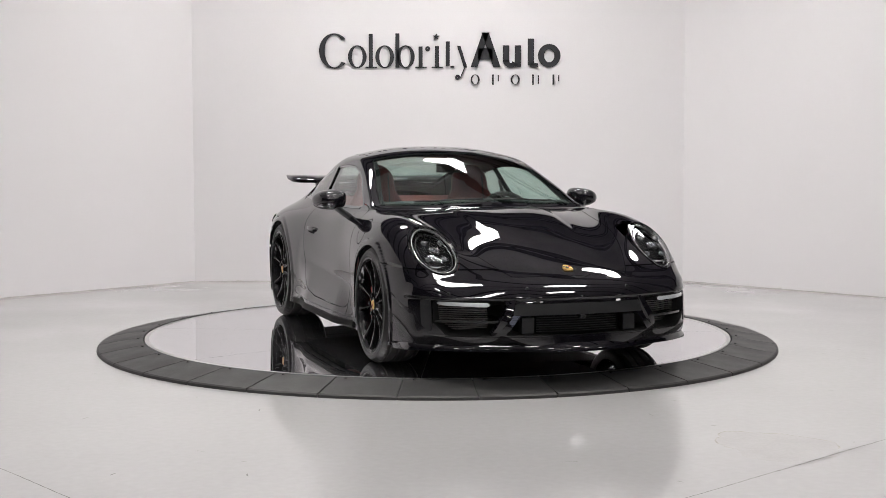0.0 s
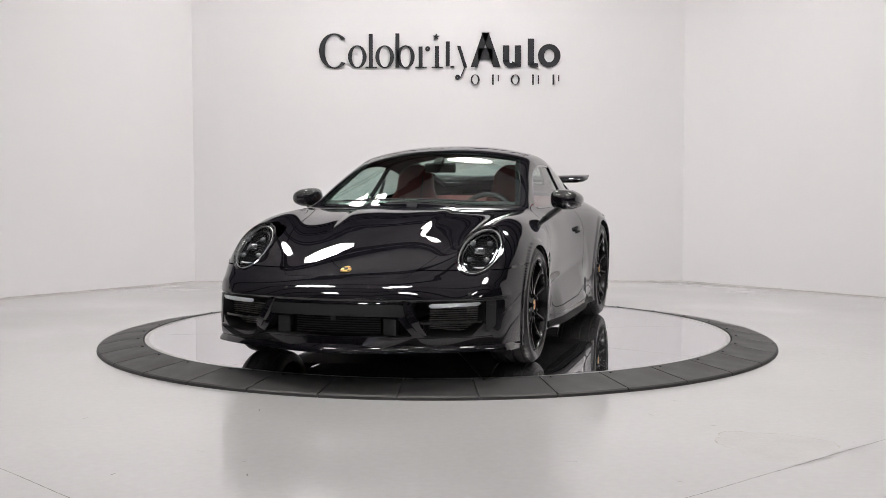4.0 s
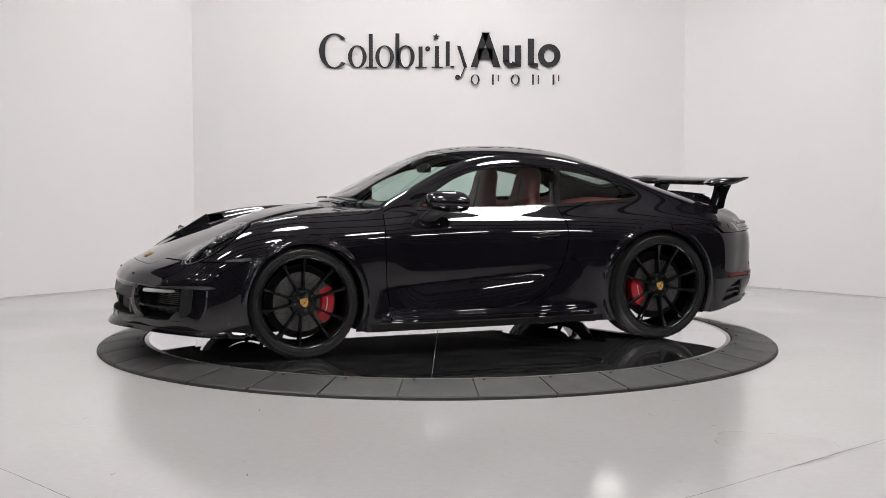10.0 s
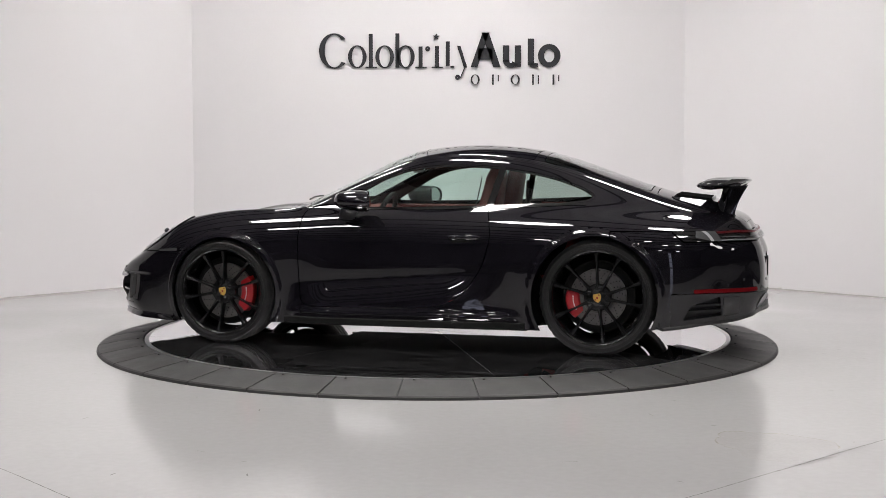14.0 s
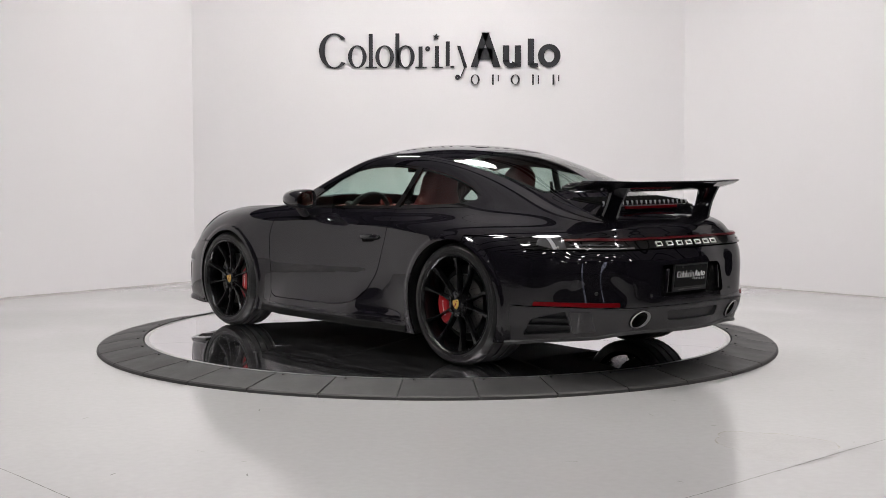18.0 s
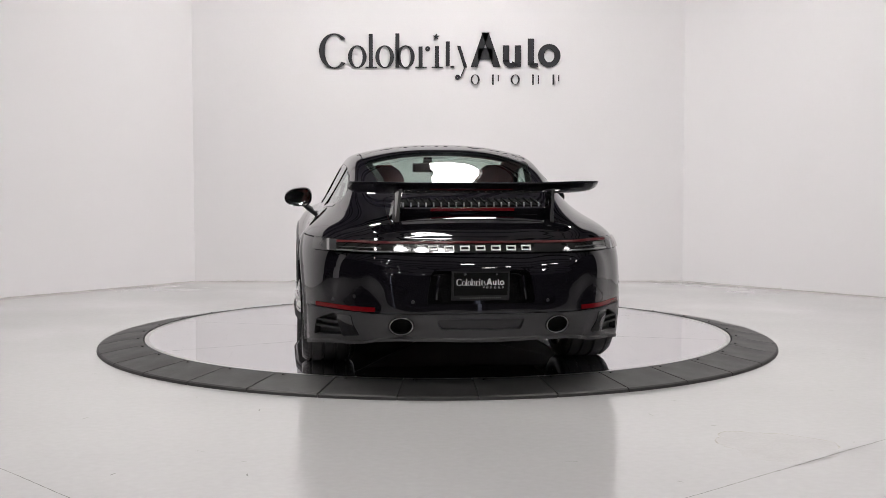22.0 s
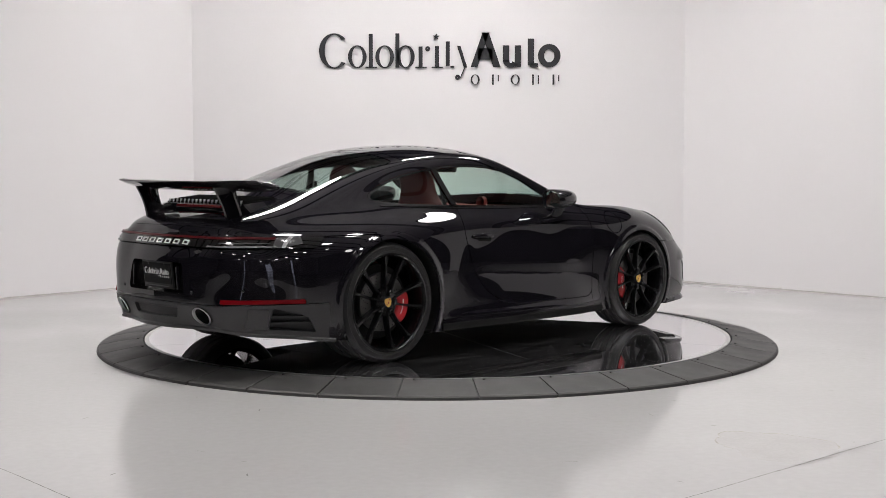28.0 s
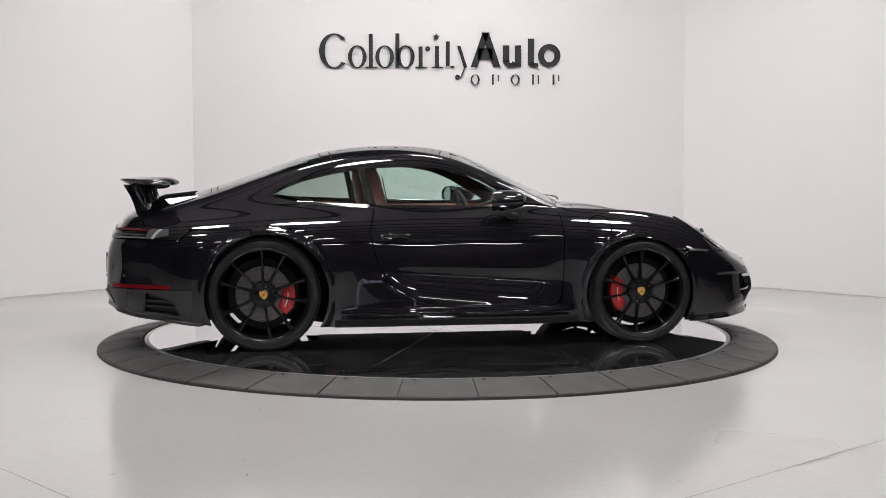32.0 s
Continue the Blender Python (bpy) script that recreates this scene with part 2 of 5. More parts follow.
def spline(values, fine):
    """Natural cubic spline through evenly spaced values (first axis), read at the places in fine."""
    y = np.asarray(values, float)
    n = len(y)
    a = np.eye(n)
    rhs = np.zeros_like(y)
    for i in range(1, n - 1):
        a[i, i - 1:i + 2] = (1, 4, 1)
        rhs[i] = 6 * (y[i - 1] - 2 * y[i] + y[i + 1])
    m = np.linalg.solve(a, rhs.reshape(n, -1)).reshape(y.shape)
    i = np.clip(fine.astype(int), 0, n - 2)
    t = (fine - i).reshape(-1, *[1] * (y.ndim - 1))
    return (y[i] * (1 - t) + y[i + 1] * t
            + ((1 - t) ** 3 - (1 - t)) * m[i] / 6 + (t ** 3 - t) * m[i + 1] / 6)


STEP_S, STEP_V = 20, 16
net = np.stack([np.array(RAIL_X).T, np.array(RAIL_Y).T, np.array(RAIL_Z).T], -1)      # station, rail, xyz
S_AT = np.linspace(0, 24, 24 * STEP_S + 1)
V_AT = np.linspace(0, 7, 7 * STEP_V + 1)


def ramp(x, lo, hi):
    t = np.clip((x - lo) / (hi - lo), 0, 1)
    return t * t * (3 - 2 * t)


# along the car: one flowing curve, or for the inner rails two that meet at the foot of the windscreen
flow = spline(net, S_AT)
k0 = 10 * STEP_S
fold = np.concatenate([spline(net[:11], S_AT[:k0]), spline(net[10:], S_AT[k0:] - 10)])
inner = 1 - ramp(np.arange(8), 1.9, 3.1)[None, :, None]
surf = flow * (1 - inner) + fold * inner
# across: one flowing curve, or, in the cabin, two that meet at the roof rail
flow = np.swapaxes(spline(np.swapaxes(surf, 0, 1), V_AT), 0, 1)
k0 = 2 * STEP_V
fold = np.concatenate([spline(np.swapaxes(surf[:, :3], 0, 1), V_AT[:k0]), spline(np.swapaxes(surf[:, 2:], 0, 1), V_AT[k0:] - 2)])
fold = np.swapaxes(fold, 0, 1)
cabin = (ramp(S_AT, 9.9, 10.8) * (1 - ramp(S_AT, 15.8, 18.0)))[:, None, None]
surf = flow * (1 - cabin) + fold * cabin


def fair(g, rounds_s, rounds_v):
    """Evens out the surface along both ways, less at the windscreen's foot and the roof rails; the centre line stays mirror-symmetric."""
    ws = (1 - 0.93 * np.exp(-((S_AT - 10) / 0.5) ** 2)[:, None] * (1 - ramp(V_AT, 2.0, 3.0))[None])[1:-1, :, None]
    wv = (1 - 0.85 * cabin[:, :, 0] * np.exp(-((V_AT - 2) / 0.5) ** 2)[None])[:, 1:-1, None]
    for k in range(max(rounds_s, rounds_v)):
        if k < rounds_s:
            g[1:-1] += ws * 0.25 * (g[:-2] - 2 * g[1:-1] + g[2:])
        if k < rounds_v:
            mirror = g[:, 1] * (1, -1, 1)
            first = 0.25 * mirror + 0.5 * g[:, 0] + 0.25 * g[:, 1]
            g[:, 1:-1] += wv * 0.25 * (g[:, :-2] - 2 * g[:, 1:-1] + g[:, 2:])
            g[:, 0] = first
            g[:, 0, 1] = 0.0
    return g


surf = fair(surf, 60, 34)
# raised middle of the front lid, with a soft edge on either side that runs out towards the nose
_x, _y = surf[..., 0], surf[..., 1]
_rise = 0.0080 * (1 - ramp(_y, 0.272 + 0.02 * (1.5 - _x), 0.300 + 0.02 * (1.5 - _x)))
_rise = _rise * (1 - ramp(_x, 1.15, 1.80)) * ramp(S_AT, 6.5, 7.5)[:, None] * (1 - ramp(S_AT, 10.0, 11.2))[:, None]
surf[..., 2] += _rise
# pressed lines: a raised lip round each wheel opening, a brow over the front intakes, a ledge under the tail light
for _cx, _cz, _r in ((1.215, 0.335, 0.362), (-1.205, 0.352, 0.386)):
    _d = np.hypot(surf[..., 0] - _cx, surf[..., 2] - _cz)
    surf[..., 1] += 0.008 * (1 - ramp(_d, _r + 0.026, _r + 0.040)) * ramp(V_AT, 2.6, 3.2)[None]
_win = ramp(surf[..., 0], -0.66, -0.25) * (1 - ramp(surf[..., 0], 0.45, 0.80)) * ramp(V_AT, 4.0, 4.7)[None]
_u = 0.41 + 0.065 * (0.64 - surf[..., 0]) - surf[..., 2]
_q = np.clip(_u / 0.16, 0, 1)
surf[..., 1] += np.where(_u < 0, -0.004 * (1 - ramp(-_u, 0.0, 0.09)), -0.004 + 0.042 * (1 - (1 - _q) ** 1.6)) * _win
surf[..., 1] -= 0.002 * np.exp(-((surf[..., 0] + 0.66 - 0.35 * (surf[..., 2] - 0.45)) / 0.06) ** 2 - ((surf[..., 2] - 0.47) / 0.17) ** 2) * ramp(V_AT, 3.4, 4.2)[None]
surf[..., 1] += 0.011 * np.exp(-((surf[..., 2] - 0.226) / 0.026) ** 2) * ramp(surf[..., 0], -0.78, -0.60) * (1 - ramp(surf[..., 0], 0.64, 0.80)) * ramp(V_AT, 5.6, 6.2)[None]
_out = surf - np.array((1.0, 0.0, 0.45))
_out[..., 2] = 0
_out /= np.linalg.norm(_out, axis=-1, keepdims=True) + 1e-9
_brow = 0.011 * ramp(surf[..., 2], 0.440, 0.456) * (1 - ramp(surf[..., 2], 0.50, 0.57)) * (1 - ramp(S_AT, 4.0, 4.8))[:, None]
surf += _out * _brow[..., None]
_out = surf - np.array((-1.0, 0.0, 0.45))
_out[..., 2] = 0
_out /= np.linalg.norm(_out, axis=-1, keepdims=True) + 1e-9
_fit = np.polyfit([.36, .40, .45, .50, .55, .60, .64, .67, .70, .73, .76, .79], [-.0065, -.006, -.0055, -.004, -.001, .002, .0045, .003, -.004, -.014, -.024, -.030], 5)
_h = np.clip(surf[..., 2], 0.37, 0.78)
_ledge = np.polyval(_fit, _h) * ramp(surf[..., 2], 0.30, 0.375) - 0.15 * (np.minimum(_h, 0.62) - 0.53) * ramp(surf[..., 1], 0.10, 0.36) * (1 - 0.5 * ramp(surf[..., 1], 0.50, 0.62)) * ramp(surf[..., 2], 0.27, 0.375)
surf += _out * (_ledge * ramp(S_AT, 19.6, 20.6)[:, None])[..., None]
surf[..., 0] -= 0.020 * ramp(surf[..., 1], 0.28, 0.54) * (1 - ramp(surf[..., 1], 0.64, 0.84)) * ramp(S_AT, 19.8, 20.9)[:, None]
# the nose is drawn back a little
surf[..., 0] -= 0.060 * ramp(surf[..., 0], 1.50, 2.16)
_ds = np.gradient(surf, axis=0)
_dv = np.gradient(surf, axis=1)
_dv[:, 0] = surf[:, 1] * (0, 1, 0)
nrm = np.cross(_dv, _ds)
nrm /= np.linalg.norm(nrm, axis=-1, keepdims=True)
if nrm[14 * STEP_S, 0, 2] < 0:
    nrm = -nrm
nrm[:, 0, 1] = 0
ss, vv = np.meshgrid(S_AT, V_AT, indexing="ij")
BODY = np.concatenate([surf.reshape(-1, 3), nrm.reshape(-1, 3), ss.reshape(-1, 1), vv.reshape(-1, 1)], 1)   # x y z nx ny nz s v
_n, _k = len(S_AT), len(V_AT)
_i = (np.arange(_n - 1)[:, None] * _k + np.arange(_k - 1)[None]).reshape(-1)
BODY_TRIS = np.concatenate([np.stack([_i, _i + 1, _i + _k + 1], 1), np.stack([_i, _i + _k + 1, _i + _k], 1)])
_p = BODY[BODY_TRIS][:, :, :3]
if (np.cross(_p[:, 1] - _p[:, 0], _p[:, 2] - _p[:, 0]) * BODY[BODY_TRIS[:, 0], 3:6]).sum() < 0:
    BODY_TRIS = BODY_TRIS[:, ::-1]


def clip(mesh, f):
    """Keeps the part of (verts, tris) where f, given per vertex, is positive; cuts the triangles on the line f = 0."""
    v, t = mesh
    f = np.where(np.abs(f) < 1e-5, 1e-5, f)
    inside = f > 0
    count = inside[t].sum(1)
    keep = t[count == 3]
    cut = t[(count == 1) | (count == 2)]
    if len(cut):
        one = inside[cut].sum(1) == 1
        odd = np.where(one[:, None], inside[cut], ~inside[cut])
        k = odd.argmax(1)
        r = np.arange(len(cut))
        a, b, c = cut[r, k], cut[r, (k + 1) % 3], cut[r, (k + 2) % 3]
        edges = np.sort(np.concatenate([np.stack([a, b], 1), np.stack([a, c], 1)]), 1)
        uniq, inv = np.unique(edges, axis=0, return_inverse=True)
        inv = inv.reshape(-1)
        w = (f[uniq[:, 0]] / (f[uniq[:, 0]] - f[uniq[:, 1]]))[:, None]
        fresh = v[uniq[:, 0]] * (1 - w) + v[uniq[:, 1]] * w
        ab, ac = inv[:len(cut)] + len(v), inv[len(cut):] + len(v)
        tri1 = np.stack([a, ab, ac], 1)[one]
        two = ~one
        tri2 = np.concatenate([np.stack([ab, b, c], 1)[two], np.stack([ab, c, ac], 1)[two]])
        v = np.concatenate([v, fresh])
        keep = np.concatenate([keep, tri1, tri2])
    used, inv = np.unique(keep, return_inverse=True)
    return v[used], inv.reshape(-1, 3)


def clip_all(mesh, *tests):
    """Clips by several conditions one after the other, each a function of the vertex table; keeps narrow strips crisp."""
    for test in tests:
        if len(mesh[1]) == 0:
            break
        mesh = clip(mesh, test(mesh[0]))
    return mesh


def inside_poly(u, w, pts, closed=True):
    """Signed distance to a polygon, positive inside."""
    pts = np.asarray(pts, float)
    d = np.full(len(u), 1e9)
    odd = np.zeros(len(u), bool)
    for (ax, ay), (bx, by) in zip(pts, np.roll(pts, -1, 0)):
        ex, ey = bx - ax, by - ay
        t = np.clip(((u - ax) * ex + (w - ay) * ey) / (ex * ex + ey * ey + 1e-12), 0, 1)
        d = np.minimum(d, np.hypot(u - ax - t * ex, w - ay - t * ey))
        cross = (ay > w) != (by > w)
        odd ^= cross & (u < (bx - ax) * (w - ay) / (by - ay + 1e-12) + ax)
    return np.where(odd, d, -d)


def rounded(pts, r, n=4):
    """A polygon's points with rounded corners."""
    out = []
    pts = [Vector(p) for p in pts]
    for i, p in enumerate(pts):
        a, b = pts[i - 1] - p, pts[(i + 1) % len(pts)] - p
        q = min(r, a.length * 0.45, b.length * 0.45)
        a, b = p + a.normalized() * q, p + b.normalized() * q
        for k in range(n + 1):
            t = k / n
            out.append(tuple(a * (1 - t) ** 2 + 2 * p * t * (1 - t) + b * t * t))
    return out


GAP = 0.0030


def split(mesh, f, gap=GAP):
    """Cuts a panel out: (panel, rest), with a shut line between them."""
    return clip(mesh, f - gap), clip((mesh[0], mesh[1]), -f - gap)


def panel(name, mesh, mat, parent, label="", depth=0.012, sides=(1,), lift=0.0, both=False):
    """A body panel from a piece of the surface, with its edge turned inwards. both: the two halves joined across the centre line.
    sides: 1 the car's left, -1 its right, each an object of its own."""
    made = []
    for side in ((0,) if both else sides):
        v, t = mesh
        p, n = v[:, :3] + v[:, 3:6] * lift, v[:, 3:6]
        if side == -1:
            p, n, t = p * (1, -1, 1), n * (1, -1, 1), t[:, ::-1]
        if side == 0:
            mid = np.abs(p[:, 1]) < 1e-6
            twin = np.arange(len(p)) + len(p)
            twin[mid] = np.arange(len(p))[mid]
            p = np.concatenate([p, p * (1, -1, 1)])
            n = np.concatenate([n, n * (1, -1, 1)])
            t = np.concatenate([t, twin[t][:, ::-1]])
        e = np.sort(np.concatenate([t[:, [0, 1]], t[:, [1, 2]], t[:, [2, 0]]]), 1)
        way = np.concatenate([t[:, [0, 1]], t[:, [1, 2]], t[:, [2, 0]]])
        uniq, first, count = np.unique(e, axis=0, return_index=True, return_counts=True)
        rim = way[first[count == 1]]
        faces = t.tolist()
        loops = n[t].reshape(-1, 3)
        verts = p
        if depth and len(rim):
            used, inv = np.unique(rim, return_inverse=True)
            inv = inv.reshape(-1, 2)
            low = p[used] - n[used] * depth
            verts = np.concatenate([p, low])
            quads = np.stack([rim[:, 1], rim[:, 0], inv[:, 0] + len(p), inv[:, 1] + len(p)], 1)
            fn = np.cross(verts[quads[:, 1]] - verts[quads[:, 0]], verts[quads[:, 3]] - verts[quads[:, 0]])
            fn /= np.linalg.norm(fn, axis=1, keepdims=True) + 1e-12
            faces += quads.tolist()
            loops = np.concatenate([loops, np.repeat(fn, 4, 0)])
        me = bpy.data.meshes.new(name)
        me.from_pydata(verts.tolist(), [], faces)
        me.polygons.foreach_set("use_smooth", [True] * len(me.polygons))
        if len(me.loops) == len(loops):
            me.normals_split_custom_set(loops.tolist())
        me.materials.append(mat)
        ob = new(name, me)
        ob.parent = parent
        if label:
            tagged(ob, label)
        made.append(ob)
    return made


def drop_at(x, y, z, axis):
    """A point of the left body half and its normal: the nearest to (x, y, z) seen along the named axes, e.g. 'xz'."""
    d = np.zeros(len(BODY))
    for a, val in zip("xyz", (x, y, z)):
        if a in axis:
            d += (BODY[:, "xyz".index(a)] - val) ** 2
    i = d.argmin()
    return Vector(BODY[i, :3]), Vector(BODY[i, 3:6])


def patch(f):
    """A piece of the left body half where f(x, y, z, s, v) is positive."""
    return clip((BODY, BODY_TRIS), f(BODY[:, 0], BODY[:, 1], BODY[:, 2], BODY[:, 6], BODY[:, 7]))


def tray(name, piece, mat, parent, depth, label="", both=False):
    """An opening's floor, sunk by depth, with walls that come up to the body's skin."""
    return panel(name, piece, mat, parent, label, depth=-depth, sides=(1, -1), lift=-depth, both=both)


def skin_x(y, z, front=True):
    """How far forward (or back) the skin lies at y, z."""
    pick = BODY[:, 0] > 1.4 if front else BODY[:, 0] < -1.6
    b = BODY[pick]
    d = (b[:, 1] - abs(y)) ** 2 + (b[:, 2] - z) ** 2
    i = np.argsort(d)[:6]
    w = 1 / (d[i] + 1e-5)
    return float((b[i, 0] * w).sum() / w.sum())


DARK_CHROME = material("dark_chrome", (0.22, 0.22, 0.23), 0.12, metal=1.0)
SILVER = material("silver_plastic", (0.62, 0.62, 0.63), 0.3, metal=0.6)
RED_GLASS = material("red_lens", (0.15, 0.003, 0.006), 0.2, spec=0.12)
DIM_RED = material("unlit_red_strip", (0.070, 0.002, 0.005), 0.3, spec=0.3)
LAMP_GLASS = glass("lamp_cover", (0.95, 0.96, 0.96), 1.2)
LEATHER = material("red_leather", (0.20, 0.026, 0.024), 0.45, vary=0.18, scale=9, bump=0.0006, bump_scale=350)
DARK_LEATHER = material("dark_trim", (0.018, 0.014, 0.014), 0.6, vary=0.2, scale=12)
GOLD = material("gold_enamel", (0.74, 0.48, 0.12), 0.3, metal=0.55)
ENAMEL_RED = material("red_enamel", (0.35, 0.02, 0.02), 0.3)
CALIPER_RED = material("red_caliper_paint", (0.42, 0.008, 0.014), 0.3, coat=0.4, vary=0.06)
STEEL = material("brake_steel", (0.15, 0.145, 0.14), 0.38, metal=1.0, vary=0.15, scale=20)
WHITE_MARK = material("white_marking", (0.8, 0.8, 0.8), 0.5)
BAR_WHITE = material("light_guide_white", (0.62, 0.63, 0.66), 0.22, metal=0.35, coat=0.5)
SLAT = material("radiator_slats", (0.15, 0.145, 0.14), 0.4, metal=0.5, vary=0.2, scale=30)


def build_car():
    car = tagged(new("sports_car"), "glossy black two-door sports coupe with red leather interior on a turntable", "car")
    rest = (BODY, BODY_TRIS)

    def col(m, k):
        return m[0][:, {"x": 0, "y": 1, "z": 2, "s": 6, "v": 7}[k]]

    # wheel openings
    for cx, cz, r in ((1.215, 0.335, 0.362), (-1.205, 0.352, 0.386)):
        rest = clip(rest, np.where(col(rest, "v") > 2.5, np.hypot(col(rest, "x") - cx, col(rest, "z") - cz) - r, 1.0))
    # glass, roof and lids, in the surface's own stations
    def cut(pts, r, k, gap=GAP):
        nonlocal rest
        f = inside_poly(col(rest, "s") * k, col(rest, "v") * 0.31, rounded(pts, r))
        piece, rest = split(rest, f, gap)
        return piece

    def rim_of(piece, pts, r, k, width):
        f = inside_poly(col(piece, "s") * k, col(piece, "v") * 0.31, rounded(pts, r))
        return clip(piece, width - f)

    FRIT = material("black_glass_border", (0.004, 0.004, 0.004), 0.15)
    pts = [(2.585, -1), (3.235, -1), (3.235, 0.55), (2.54, 0.60)]
    pane = cut(pts, 0.05, 0.25)
    panel("windscreen", pane, WINDOW, car, "clear green-tinted windscreen", depth=0.004, both=True)
    panel("windscreen_border", rim_of(pane, pts, 0.05, 0.25, 0.028), FRIT, car, depth=0, both=True, lift=-0.005)
    pts = [(4.42, -1), (5.05, -1), (5.05, 0.43), (4.42, 0.55)]
    pane = cut(pts, 0.06, 0.28)
    panel("rear_window", pane, DARK_WINDOW, car, "tinted rear window", depth=0.004, both=True)
    panel("rear_window_border", rim_of(pane, pts, 0.06, 0.28, 0.045), FRIT, car, depth=0, both=True, lift=-0.005)
    pane = cut([(3.70, -1), (4.36, -1), (4.36, 0.55), (3.70, 0.55)], 0.03, 0.28)
    panel("roof", pane, PAINT, car, "glossy black roof panel", both=True)
    panel("headliner", pane, DARK_LEATHER, car, "dark cloth headliner", both=True, lift=-0.03, depth=0)
    pane = cut([(1.09, -1), (2.43, -1), (2.41, 0.60), (1.8, 0.605), (1.09, 0.48)], 0.03, 0.25)
    hood = panel("hood", pane, PAINT, car, "glossy black front lid", both=True)[0]
    pane = cut([(5.09, -1), (5.70, -1), (5.70, 0.50), (5.09, 0.46)], 0.04, 0.28)
    lid = panel("engine_lid", pane, PAINT, car, "glossy black engine lid", both=True)[0]
    # side glass
    up = col(rest, "v") < 3.4
    day = [(.50, .905), (.33, 1.0), (.19, 1.082), (.05, 1.135), (-.1, 1.160), (-.28, 1.168), (-.46, 1.163), (-.60, 1.150), (-.80, 1.118),
           (-.97, 1.076), (-1.10, 1.028), (-1.172, .988), (-1.186, .963), (-1.15, .941), (-1.0, .921), (-.51, .900), (0.1, .885), (.45, .885)]
    f = np.where(up, inside_poly(col(rest, "x"), col(rest, "z"), rounded(day, 0.05, 3)), -1.0)
    pane, rest = split(rest, f, 0.001)
    seal = clip(pane, 0.013 - inside_poly(col(pane, "x"), col(pane, "z"), rounded(day, 0.05, 3)))
    panel("window_seal", seal, GLOSS_BLACK, car, sides=(1, -1), depth=0.006, lift=-0.001)

    def line(m, x0, z0, x1, z1):
        return ((m[0][:, 0] - x0) * (z1 - z0) - (m[0][:, 2] - z0) * (x1 - x0)) / math.hypot(x1 - x0, z1 - z0)

    front, rear = split(pane, line(pane, -.515, .90, -.580, 1.15), 0.002)
    panel("side_window", front, WINDOW, car, "green-tinted door window", depth=0.004, sides=(1, -1), lift=-0.006)
    for pane_of in (front, rear):
        q = (pane_of[0][:, 2] - 1.03) / 0.14
        pane_of[0][:, 1] += 0.006 * np.clip(1 - q * q, -0.5, 1)
        pane_of[0][:, 5] += 0.006 * 2 * q / 0.14 * pane_of[0][:, 4]
        pane_of[0][:, 3:6] /= np.linalg.norm(pane_of[0][:, 3:6], axis=1, keepdims=True)
    # the rear pane stands a little steeper than the pillars round it
    _w = ramp(-rear[0][:, 0], 0.60, 0.80)
    rear[0][:, 1] += 0.08 * (rear[0][:, 2] - 0.985) * _w
    rear[0][:, 5] -= 0.08 * _w
    panel("quarter_window", rear, DARK_WINDOW, car, "tinted rear side window", depth=0.004, sides=(1, -1), lift=-0.006)
    post = clip_all(pane, lambda m: 0.021 - line((m,), -.525, .90, -.590, 1.15), lambda m: 0.021 + line((m,), -.525, .90, -.590, 1.15))
    panel("door_post", post, GLOSS_BLACK, car, sides=(1, -1), depth=0.02, lift=0.004)
    low_edge = lambda m: 0.892 + 0.010 * ramp(-m[:, 0], 0.0, 0.5) + 0.026 * ramp(-m[:, 0], 0.5, 1.15)
    edge = clip_all((BODY, BODY_TRIS), lambda m: 3.6 - m[:, 7], lambda m: m[:, 7] - 2.0, lambda m: 0.46 - m[:, 0], lambda m: m[:, 0] + 1.13,
                    lambda m: low_edge(m) - m[:, 2], lambda m: m[:, 2] - low_edge(m) + 0.011)
    panel("waist_trim", edge, GLOSS_BLACK, car, sides=(1, -1), depth=0.004, lift=0.003)
    # door
    door = [(.69, .875), (.70, .79), (.708, .68), (.70, .43), (.685, .29), (.63, .262), (-.10, .268), (-.28, .30), (-.40, .374),
            (-.508, .536), (-.554, .715), (-.545, .80), (-.525, .86), (-.515, .93), (.3, .93), (.60, .905)]
    f = np.where(col(rest, "v") > 2.2, inside_poly(col(rest, "x"), col(rest, "z"), rounded(door, 0.05, 3)), -1.0)
    pane, rest = split(rest, f)
    doors = panel("door", pane, PAINT, car, "glossy black door", sides=(1, -1))
    for ob, side in zip(doors, (1, -1)):
        bm = bmesh.new()
        rows = []
        for t in np.linspace(0, 1, 15):
            p, n = drop_at(-0.290 - 0.200 * t, 0, 0.712 + 0.010 * t, "xz")
            c = p + n * (0.004 + 0.014 * math.sin(math.pi * min(1, t * 1.15 + 0.02)) ** 0.5)
            r = 0.017 * math.sqrt(max(0.02, 1 - (2 * t - 1) ** 6))
            rows.append([(c.x, (c.y + 0.007 * math.cos(q)) * side, c.z + r * math.sin(q)) for q in np.linspace(0, 2 * math.pi, 17)[:-1]])
        grid(bm, rows, closed_v=True, cap=True)
        part("door_handle", bm, PAINT, ob, "slim glossy black door handle", smooth=60)
        # shade of the hollow behind the handle, painted as a matt dark patch on the skin
        gap = clip(pane, inside_poly(col(pane, "x"), col(pane, "z"), rounded([(-.31, .680), (-.44, .688), (-.44, .716), (-.31, .708)], 0.012)))
        panel("handle_recess_shade", gap, LINER, ob, sides=(side,), lift=0.0035, depth=0.004)
    headlights(rest, car)
    rest = clip(rest, np.where(rest[0][:, 0] > 1.4, np.hypot((rest[0][:, 1] - 0.685) / 0.1225,
                (rest[0][:, 2] - 0.695) / 0.1295) - 1, 1.0) * 0.12)
